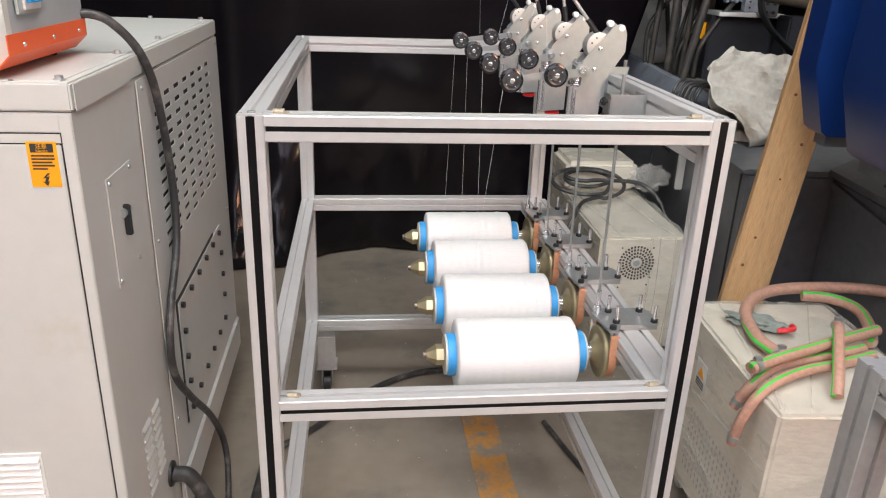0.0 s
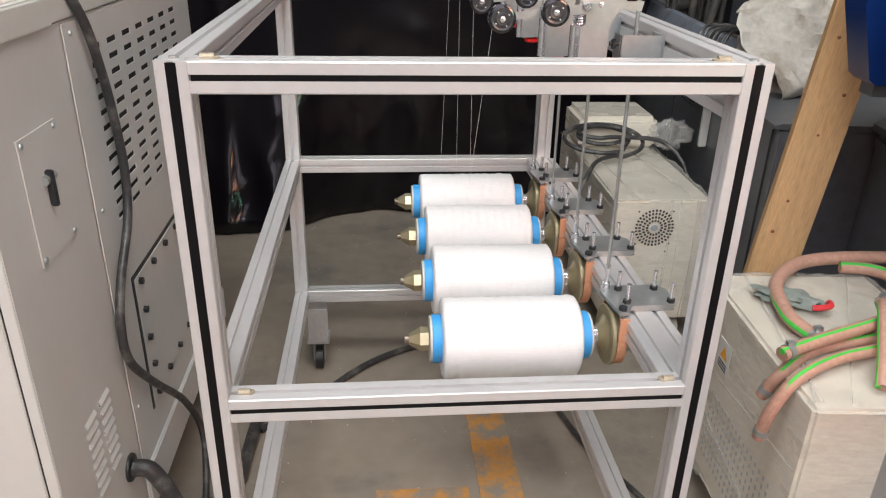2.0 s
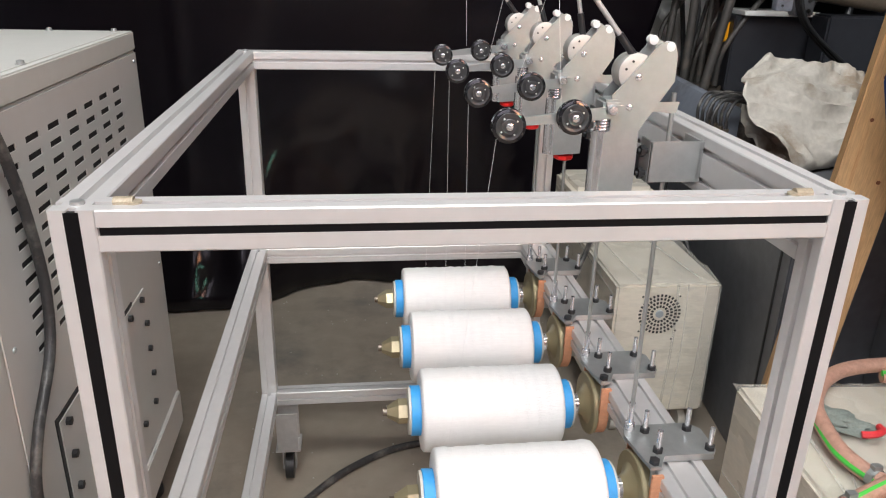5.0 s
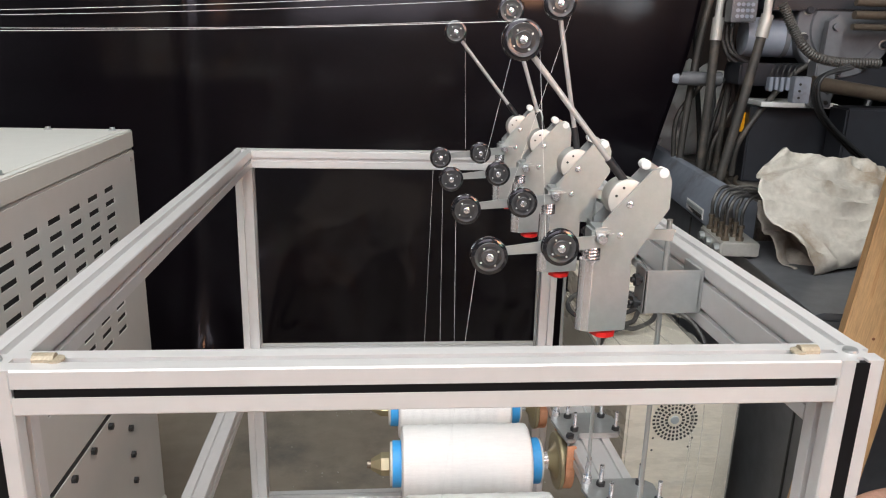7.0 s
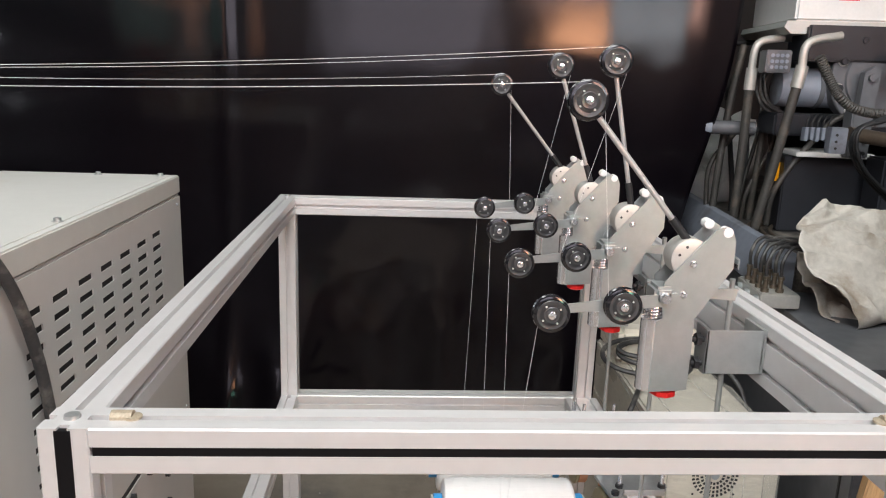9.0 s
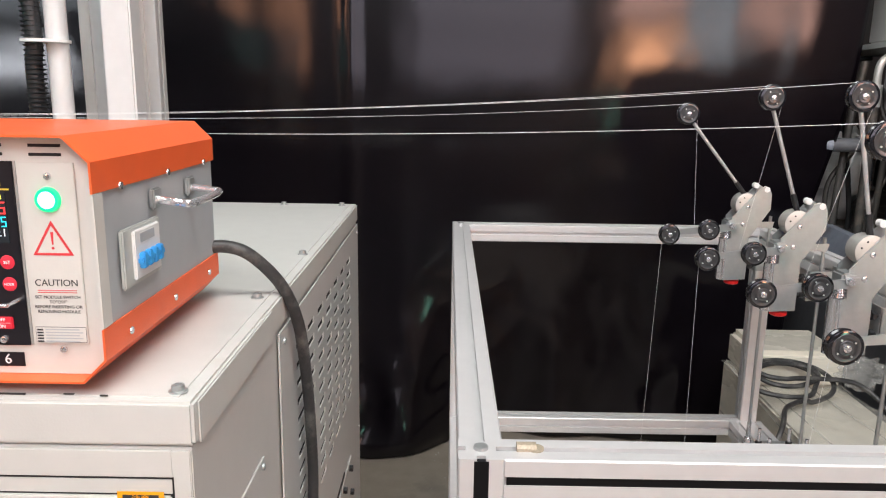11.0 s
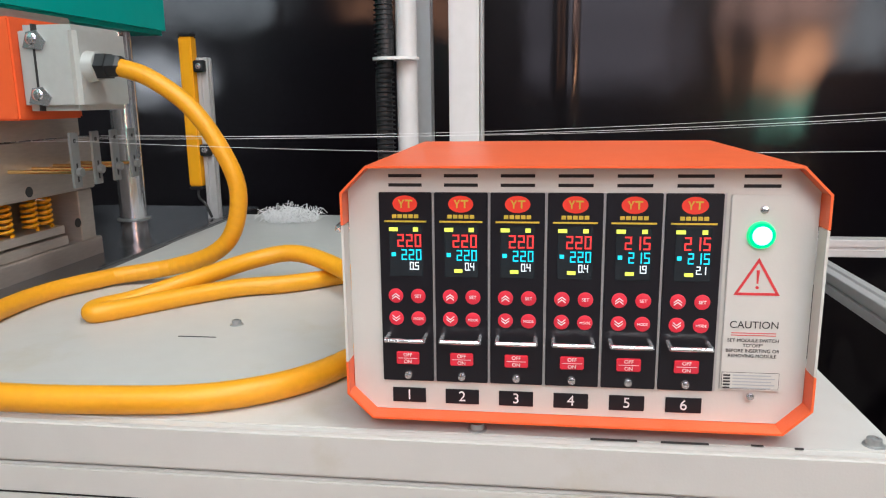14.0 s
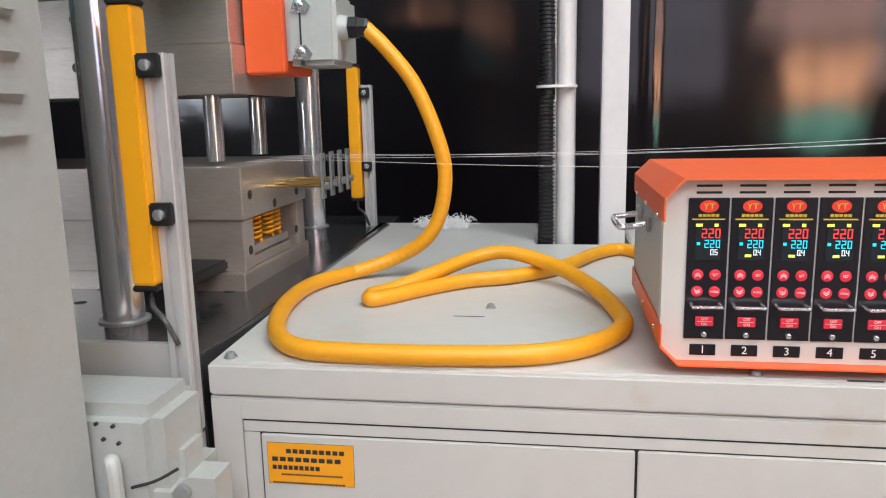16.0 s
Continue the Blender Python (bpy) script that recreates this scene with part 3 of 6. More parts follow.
def guide_wheel(x, y, z, parent, r=0.0225):
    w = part("guide_wheel", lathe(B(), [(-0.007, 0.008), (-0.007, r - 0.003), (-0.006, r), (-0.003, r + 0.0005), (0.0, r - 0.004), (0.003, r + 0.0005), (0.006, r), (0.007, r - 0.003), (0.007, 0.008)], (x, y, z), "y", 40), "plastic", parent, "glossy black grooved wheel")
    part("dished_face", lathe(B(), [(-0.0078, 0.004), (-0.0078, 0.010), (-0.0072, 0.0165), (-0.0068, 0.0168)], (x, y, z), "y", 32), "rubber", w)
    # grey rings paint the ring-shaped sheen of the glossy wheel
    part("hub_ring", lathe(B(), [(-0.0083, 0.0078), (-0.0086, 0.0092), (-0.008, 0.0104)], (x, y, z), "y", 28), "wheelgrey", w)
    part("rim_ring", lathe(B(), [(-0.0074, r - 0.0058), (-0.0077, r - 0.005), (-0.0073, r - 0.0043)], (x, y, z), "y", 36), "wheelgrey", w)
    # four small pale dots round the hub
    bm = B()
    for k in range(4):
        a = 0.6 + k * math.pi / 2
        rod(bm, (x + 0.0125 * math.cos(a), y - 0.0086, z + 0.0125 * math.sin(a)), (x + 0.0125 * math.cos(a), y - 0.007, z + 0.0125 * math.sin(a)), 0.0012, seg=8)
    part("rivet_ring", bm, "conn", w)
    part("axle", lathe(B(), [(-0.011, 0.003), (-0.0105, 0.0048), (-0.0075, 0.0052), (0.02, 0.004)], (x, y, z), "y", 14), "chrome", w)
    return w


def tension_unit(i):
    y = 1.45 + STEP * i
    t = thing("tension_unit", "bent steel yarn tension unit with black wheels and spring", "yarn tensioner", "tension units", (0, y, 0))
    shape = [(0.418, 1.258), (0.418, 1.165), (0.466, 1.168), (0.467, 1.222), (0.466, 1.262), (0.482, 1.287), (0.508, 1.328), (0.5075, 1.362), (0.503, 1.373), (0.494, 1.379), (0.482, 1.376), (0.424, 1.309), (0.426, 1.262)]
    part("side_plate", prism(B(), shape, "y", -0.019, -0.0168), "steel", t, "brushed steel side plate")
    part("side_plate", prism(B(), shape, "y", 0.0168, 0.019), "steel", t, "brushed steel side plate")
    bm = box(B(), 0.459, 0.4655, -0.0167, 0.0167, 1.172, 1.258)
    box(bm, 0.43, 0.4585, -0.0167, 0.0167, 1.169, 1.173)
    part("web", bm, "steel", t)
    part("spring_housing", rod(B(), (0.4165, -0.006, 1.166), (0.4165, -0.006, 1.26), 0.0128, seg=28), "chrome", t, "polished round spring housing")
    pts = [(0.4175 + 0.0105 * math.cos(a), -0.008 + 0.0095 * math.sin(a), 1.256 + 0.0042 * a / 6.283) for a in np.linspace(0, 6.283 * 6, 72)]
    part("spring", tube(B(), None, 0.0014, 6, line=[Vector(p) for p in pts]), "chrome", t, "bright compression spring")
    part("adjusting_knob", lathe(B(), [(0, 0.010), (-0.003, 0.017), (-0.009, 0.017), (-0.012, 0.012)], (0.443, 0, 1.165), "z", 8), "red", t, "red plastic adjusting knob", deg=20)
    part("drum", lathe(B(), [(-0.0155, 0.008), (-0.0155, 0.0235), (-0.0148, 0.025), (0.0148, 0.025), (0.0155, 0.0235), (0.0155, 0.008)], (0.456, 0, 1.338), "y", 44), "elbow", t, "turned steel drum")
    for x, z in ((0.449, 1.353), (0.4405, 1.343)):
        part("drum_screw", lathe(B(), [(-0.0005, 0.0018), (0, 0.0018)], (x, -0.0157, z), "y", 10), "ink", t)
    # levers with guide wheels
    bm = prism(B(), [(0.277, 1.268), (0.279, 1.277), (0.37, 1.29), (0.44, 1.297), (0.44, 1.281), (0.37, 1.274)], "y", -0.0245, -0.0215)
    part("lever", bm, "steel", t, "flat zinc-plated lever")
    part("lever_hinge", box(B(), 0.412, 0.436, -0.0245, 0.012, 1.282, 1.304, 0.004), "steel", t)
    part("hinge_pin", lathe(B(), [(-0.006, 0.0055), (0, 0.007), (0.002, 0.007)], (0.424, -0.026, 1.291), "y", 16), "chrome", t)
    part("tail_lever", prism(B(), [(0.475, 1.286), (0.523, 1.282), (0.526, 1.298), (0.478, 1.297)], "y", -0.003, 0.0), "steel", t, "flat zinc-plated lever")
    for x, z in ((0.437, 1.2925), (0.449, 1.2935), (0.457, 1.333)):
        part("plate_screw", lathe(B(), [(-0.0022, 0.0025), (-0.0018, 0.0042), (0, 0.0044)], (x, -0.019, z), "y", 14), "chrome", t)
    for x, z in ((0.4965, 1.3725), (0.482, 1.3785)):
        part("stop_roller", lathe(B(), [(-0.008, 0.003), (-0.0075, 0.0062), (0.006, 0.0062), (0.0065, 0.003)], (x, -0.012 if x > 0.49 else 0.012, z), "y", 18), "white", t, "white plastic stop roller")
    guide_wheel(0.283, -0.033, 1.272, t)
    guide_wheel(0.37, -0.033, 1.283, t)
    # dancer arm
    tx, tz = TIPS[i]
    p, q = Vector((0.459, -0.005, 1.352)), Vector((tx, -0.005, tz))
    d = (q - p).normalized()
    part("dancer_arm", rod(B(), p, q, 0.0036, seg=14), "alu_dark", t, "slim straight steel arm")
    part("arm_collar", rod(B(), p + d * 0.004, p + d * 0.045, 0.0052, seg=14), "rubber", t, "black sleeve")
    guide_wheel(tx, -0.012, tz, t, 0.0235)
    # bracket to the rail
    bm = box(B(), 0.492, 0.568, -0.004, -0.0015, 1.184, 1.243, 0.0008)
    box(bm, 0.566, 0.5705, -0.004, 0.05, 1.184, 1.243)
    box(bm, 0.492, 0.495, -0.004, 0.03, 1.184, 1.243)
    part("bracket", bm, "steel", t, "bent zinc-plated bracket")
    for z in (1.228, 1.196):
        bm = rod(B(), (0.477, 0.005, z), (0.492, 0.005, z), 0.004, seg=12)
        rod(bm, (0.481, 0.005, z), (0.487, 0.005, z), 0.0085, seg=6)
        rod(bm, (0.4955, 0.005, z), (0.501, 0.005, z), 0.0085, seg=12)
        part("bracket_bolt", bm, "rubber", t, "black bolt")
    # lift rod down to the brake plate
    part("lift_rod", rod(B(), (0.53, 0.022, 0.757), (0.518, 0.0, 1.31), 0.0035, seg=12), "steel", t, "long thin threaded rod")
    return t


for i in range(4):
    tension_unit(i)

# ---- yarn ----
EYES = ((1.678, 1.526), (1.736, 1.526), (1.793, 1.526), (1.85, 1.526))


def strand(name, pts, label, r=0.00024):
    return tagged(part(name, tube(B(), None, r, 5, line=[Vector(p) for p in pts]), "thread"), label, "thread", "running yarns")


for i in range(4):
    y = 1.45 + STEP * i
    tx, tz = TIPS[i]
    p, q = Vector((tx, y - 0.012, tz + 0.021)), Vector((-1.486, EYES[i][0], EYES[i][1]))
    level = [p.lerp(q, k / 16) - Vector((0, 0, 4 * 0.022 * (k / 16) * (1 - k / 16))) for k in range(17)]
    strand("yarn_strand", level + [(-1.64, EYES[i][0], EYES[i][1] - 0.002)], "white yarn running level from tensioner to mould", 0.00035)
    strand("yarn_strand", [(tx + 0.021, y - 0.012, tz - 0.006), (0.352 - 0.005 * i, y - 0.033, 1.292)], "white yarn running down from the dancer wheel")
    strand("yarn_strand", [(0.268, y - 0.033, 1.256), ((0.216, 0.276, 0.272, 0.254)[i], 1.417 + STEP * i, 0.764)], "white yarn rising from the bobbin")

# ---- the machine bench ----
TX0, TX1, TY0, TY1, TZ = -1.495, -0.445, 1.172, 2.405, 1.292
bench = thing("machine_bench", "cream powder-coated steel machine bench with doors and vents", "cabinet")
part("body", prism(B(), [(TX0, TY0 + 0.004), (TX1, TY0 + 0.004), (TX1, TY1 - 0.003), (-0.858, TY1 - 0.003), (-0.858, 2.072), (-1.092, 2.072), (-1.092, TY1 - 0.003), (TX0, TY1 - 0.003)], "z", 0.19, 1.2465), "cabside", bench)
# lid with a notch for the conduits
lid = [(TX0, TY0), (TX1 + 0.004, TY0), (TX1 + 0.004, TY1), (-0.862, TY1), (-0.862, 2.068), (-1.088, 2.068), (-1.088, TY1), (TX0 - 0.06, TY1)]
bm = prism(B(), lid, "z", 1.2485, TZ)
bmesh.ops.bevel(bm, geom=[e for e in bm.edges], offset=0.003, segments=2, affect="EDGES")
part("lid", bm, "cab", bench, "cream steel top with screwed corners")
part("top_sheet", prism(B(), [(TX0 + 0.03, TY0 + 0.012), (TX1 - 0.012, TY0 + 0.012), (TX1 - 0.012, TY1 - 0.02), (-0.855, TY1 - 0.02), (-0.855, 2.06), (-1.095, 2.06), (-1.095, TY1 - 0.02), (TX0 - 0.035, TY1 - 0.02)], "z", TZ - 0.001, TZ + 0.0015), "cab", bench)
for x, y in ((-0.462, 1.196), (-0.462, 1.8), (-0.475, 2.37), (-1.474, 1.2), (-0.80, 1.193), (-1.145, 1.475), (-0.47, 1.52), (-0.62, 2.37)):
    b = part("lid_screw", lathe(B(), [(0.001, 0.009), (0.0025, 0.009), (0.003, 0.0065), (0.008, 0.006), (0.0085, 0.0035), (0.006, 0.003)], (x, y, TZ), "z", 18), "steel", bench)
# worn paint along the front edge
for x0, x1, y in ((-0.70, -0.66, 1.183), (-0.64, -0.60, 1.183), (-0.565, -0.555, 1.184), (-0.53, -0.523, 1.182), (-1.2, -1.15, 1.42)):
    part("scratch", box(B(), x0, x1, y, y + 0.0016, TZ + 0.0008, TZ + 0.0022), "ink", bench, "dark chipped scratch")
# front frame and doors
for a, b, c0, d in ((TX0 + 0.001, TX0 + 0.043, 0.25, 1.244), (TX1 - 0.018, TX1 - 0.001, 0.25, 1.244), (TX0 + 0.043, TX1 - 0.018, 1.2165, 1.244), (TX0 + 0.043, TX1 - 0.018, 0.25, 0.29)):
    part("front_frame", box(B(), a, b, TY0 + 0.0005, TY0 + 0.008, c0, d, 0.001), "cab", bench)
part("door_gap", box(B(), TX0 + 0.044, TX1 - 0.019, TY0 + 0.0025, TY0 + 0.004, 0.291, 1.2155), "dark", bench)
part("upper_stile", box(B(), TX0 + 0.045, TX1 - 0.02, TY0 + 0.001, TY0 + 0.006, 1.2, 1.214), "cab", bench)
part("side_stile", box(B(), TX0 + 0.045, -1.428, TY0 + 0.001, TY0 + 0.006, 0.295, 1.1985), "cab", bench)
for x0, x1 in ((-1.426, -0.941), (-0.9375, -0.466)):
    d = part("bench_door", box(B(), x0, x1, TY0 - 0.001, TY0 + 0.007, 0.295, 1.1975, 0.0015), "cab", bench, "flat cream steel door")
    x1v = x1 - 0.115
    part("vent_panel", box(B(), x1v - 0.17, x1v, TY0 - 0.004, TY0 - 0.0012, 0.42, 0.635), "white", d)
    for k in range(15):
        z = 0.43 + 0.0135 * k
        part("vent_slat", prism(B(), [(TY0 - 0.0105, z), (TY0 - 0.0042, z + 0.009), (TY0 - 0.0042, z)], "x", x1v - 0.166, x1v - 0.004), "white", d)
# right side: perforated panel, access plate, lower hatch
SX = TX1
bm = B()
ncol, nrow, y0, y1, z0, z1 = 7, 12, 1.6, 2.26, 0.84, 1.2
cw, rh, sl, sh = (y1 - y0) / ncol, (z1 - z0) / nrow, 0.056, 0.0115
for r in range(nrow):
    zc = z0 + rh * (r + 0.5)
    box(bm, SX + 0.003, SX + 0.0055, y0, y1, zc - rh / 2, zc - sh / 2)
    box(bm, SX + 0.003, SX + 0.0055, y0, y1, zc + sh / 2, zc + rh / 2)
    for k in range(ncol + 1):
        a = y0 if k == 0 else y0 + cw * (k - 0.5) + sl / 2
        b = y1 if k == ncol else y0 + cw * (k + 0.5) - sl / 2
        box(bm, SX + 0.003, SX + 0.0055, a, b, zc - sh / 2, zc + sh / 2)
for a, b, c0, d in ((1.512, y0, 0.25, 1.243), (y1, 2.395, 0.25, 1.243), (y0, y1, 0.25, z0), (y0, y1, z1, 1.243)):
    box(bm, SX + 0.003, SX + 0.0055, a, b, c0, d)
part("perforated_panel", bm, "cabside", bench, "side panel with rows of vent slots")
# dark sheet behind the slots in place of the shaded inside
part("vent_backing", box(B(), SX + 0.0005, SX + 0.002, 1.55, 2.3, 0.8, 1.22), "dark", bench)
part("access_plate", box(B(), SX + 0.0005, SX + 0.003, 1.28, 1.42, 0.906, 1.11, 0.0005), "cabside", bench)
for y, z in ((1.29, 1.1), (1.41, 1.1), (1.29, 0.916), (1.41, 0.916), (1.54, 1.225), (1.54, 0.9), (1.54, 0.45), (2.37, 1.225), (2.37, 0.7)):
    part("panel_screw", lathe(B(), [(0.003, 0.005), (0.0055, 0.0045), (0.0065, 0.003)], (SX + (0.0 if y < 1.5 else 0.0025), y, z), "x", 12), "steel", bench)
latch = part("switch_handle", box(B(), SX + 0.003, SX + 0.016, 1.345, 1.353, 0.985, 1.045, 0.002), "rubber", bench, "small black rotary latch")
part("latch_pin", rod(B(), (SX + 0.004, 1.335, 1.03), (SX + 0.004, 1.372, 1.03), 0.008), "steel", latch)
hatch = part("lower_hatch", box(B(), SX + 0.006, SX + 0.0095, 1.632, 2.2, 0.39, 0.705, 0.0008), "cabside", bench)
part("gasket", box(B(), SX + 0.0056, SX + 0.0078, 1.622, 1.632, 0.38, 0.715), "rubber", hatch)
part("gasket", box(B(), SX + 0.0056, SX + 0.0078, 1.632, 2.1, 0.705, 0.714), "rubber", hatch)
for k in range(6):
    for y, z in ((1.66 + 0.1 * k, 0.69), (1.66 + 0.1 * k, 0.405)):
        part("hatch_bolt", rod(B(), (SX + 0.0095, y, z), (SX + 0.018, y, z), 0.0085, seg=6), "rubber", hatch, "black bolt head")
for z in (0.48, 0.55, 0.62):
    part("hatch_bolt", rod(B(), (SX + 0.0095, 1.66, z), (SX + 0.018, 1.66, z), 0.0085, seg=6), "rubber", hatch, "black bolt head")
    part("hatch_bolt", rod(B(), (SX + 0.0095, 2.175, z), (SX + 0.018, 2.175, z), 0.0085, seg=6), "rubber", hatch, "black bolt head")
for r in range(8):
    for k in range(2):
        y, z = 1.3 + 0.07 * k, 0.42 + 0.022 * r
        part("pressed_louvre", prism(B(), [(SX, z), (SX + 0.004, z + 0.002), (SX, z + 0.011)], "y", y, y + 0.05), "cabside", bench)
part("cable_grommet", lathe(B(), [(0.0005, 0.03), (0.006, 0.029), (0.0065, 0.02)], (SX, 1.452, 0.36), "x", 24), "rubber", bench, "black cable grommet")
part("lid_side_lip", box(B(), SX + 0.0045, SX + 0.006, 1.185, 1.475, 1.2475, 1.288), "cab", bench)
part("base_rail", box(B(), SX + 0.006, SX + 0.016, 1.5, 2.38, 0.195, 0.3, 0.003), "cabside", bench)
for x in (TX0 + 0.09, TX1 - 0.09):
    for y in (TY0 + 0.1, TY1 - 0.1):
        bm = lathe(B(), [(0, 0.045), (0.02, 0.045), (0.03, 0.015), (0.19, 0.015)], (x, y, 0), "z", 20)
        part("levelling_foot", bm, "rubber", bench, "black levelling foot")
# stickers
st = part("notice_sticker", box(B(), -0.516, -0.472, TY0 - 0.0018, TY0 - 0.0011, 1.131, 1.203), "sign", bench, "orange electrical notice sticker")
part("sticker_banner", box(B(), -0.511, -0.477, TY0 - 0.0022, TY0 - 0.0018, 1.186, 1.2), "ink", st)
words("sticker_word", "注意", 0.0085, facing_front(-0.494, TY0 - 0.0025, 1.1955), "sign", st)
words("sticker_word", "Notice", 0.0062, facing_front(-0.494, TY0 - 0.0025, 1.1885), "sign", st)
for k, w in enumerate((0.034, 0.034, 0.03, 0.033, 0.022)):
    part("sticker_line", box(B(), -0.511, -0.511 + w, TY0 - 0.0022, TY0 - 0.0018, 1.1795 - 0.0052 * k, 1.1822 - 0.0052 * k), "ink", st)
part("lightning_mark", prism(B(), [(-0.491, 1.153), (-0.499, 1.1445), (-0.494, 1.1455), (-0.4965, 1.139), (-0.4995, 1.14), (-0.493, 1.1325), (-0.489, 1.1405), (-0.4915, 1.14), (-0.4885, 1.1485), (-0.4935, 1.147), (-0.4865, 1.153)], "y", TY0 - 0.0022, TY0 - 0.0018), "ink", st)
sg = part("warning_label", box(B(), -1.418, -1.3, TY0 - 0.0018, TY0 - 0.0011, 1.128, 1.186), "sign", bench, "orange printed warning label")
for k, (x0, x1, h) in enumerate(((-1.392, -1.31, 0.006), (-1.412, -1.315, 0.006), (-1.412, -1.345, 0.006), (-1.4, -1.315, 0.0022), (-1.412, -1.312, 0.0022))):
    z = 1.178 - 0.0118 * k
    n = 9 if h > 0.005 else 22
    for q in range(n):
        a = x0 + (x1 - x0) * q / n
        part("label_mark", box(B(), a, a + (x1 - x0) / n * 0.75, TY0 - 0.0022, TY0 - 0.0018, z - h, z), "ink", sg)
part("label_border", box(B(), -1.4185, -1.2995, TY0 - 0.0014, TY0 - 0.0009, 1.1275, 1.1865), "ink", sg)


# ---- the temperature controller ----
CX0, CX1, CY0, CY1, CZ0, CZ1 = -0.9155, -0.5195, 1.198, 1.515, 1.306, 1.5325
ctl = thing("temperature_controller", "orange and ivory six-zone hot runner temperature controller on the bench", "controller")
ch, th = 0.0225, 0.002


def shell(z_from, up):
    s = 1 if up else -1
    edge = CZ1 if up else CZ0
    out = [(CX0, z_from), (CX0, edge - s * ch), (CX0 + ch, edge), (CX1 - ch, edge), (CX1, edge - s * ch), (CX1, z_from)]
    inn = [(x + (th if x < -0.7 else -th) * (1 if abs(z - edge) > 0.001 else 0.4), z - (s * th if abs(z - edge) < 0.001 else (s * th * 0.4 if abs(z - edge + s * ch) < 0.001 else 0))) for x, z in out]
    return prism(B(), out + inn[::-1], "y", CY0 - 0.019, CY1)


part("top_cover", shell(1.482, True), "orange", ctl, "orange folded steel cover", deg=20)
part("base_cover", shell(1.358, False), "orange", ctl, "orange folded steel base", deg=20)
o = 0.0025
inner = [(CX0 + o, CZ0 + ch), (CX0 + ch, CZ0 + o), (CX1 - ch, CZ0 + o), (CX1 - o, CZ0 + ch), (CX1 - o, CZ1 - ch), (CX1 - ch, CZ1 - o), (CX0 + ch, CZ1 - o), (CX0 + o, CZ1 - ch)]
part("housing", prism(B(), inner, "y", CY0 + 0.0035, CY1 - 0.004), "boxgrey", ctl, "grey steel side walls", deg=20)
part("front_panel", prism(B(), inner, "y", CY0, CY0 + 0.003), "beige", ctl, "ivory front panel", deg=20)
for x in (CX0 - 0.0, CX1 + 0.0):
    part("corner_strip", box(B(), x - (0 if x < -0.7 else 0.0022), x + (0.0022 if x < -0.7 else 0), CY0 - 0.0185, CY0 - 0.0005, 1.359, 1.481), "beige", ctl)
MX, MP, MZ0, MZ1 = -0.8865, 0.0484, 1.337, 1.5085
MH = MZ1 - MZ0
Y = CY0


def at(fr):
    return MZ1 - MH * fr


SEG = {"0": "abcdef", "1": "bc", "2": "abged", "4": "fgbc", "5": "afgcd", "9": "abcdfg"}


def digits(name, text, x, y, z, h, material, parent):
    """Seven-segment figures, each a part; x is their right end, z their middle."""
    w, k, pitch = h * 0.5, h * 0.11, h * 0.68
    pos = x
    dot = False
    for chx in reversed(text):
        if chx == ".":
            dot = True
            continue
        a = pos - w
        bars = {"a": (a, pos, z + h / 2 - k, z + h / 2), "d": (a, pos, z - h / 2, z - h / 2 + k), "g": (a, pos, z - k / 2, z + k / 2),
                "f": (a, a + k, z, z + h / 2), "e": (a, a + k, z - h / 2, z),
                "b": (pos - k, pos, z, z + h / 2), "c": (pos - k, pos, z - h / 2, z)}
        bm = B()
        for sname in SEG[chx]:
            p = bars[sname]
            box(bm, p[0], p[1], y - 0.0004, y, p[2], p[3])
        if dot:
            box(bm, pos + k * 0.5, pos + k * 1.6, y - 0.0004, y, z - h / 2, z - h / 2 + k * 1.2)
            dot = False
        part(name, bm, material, parent)
        pos -= pitch


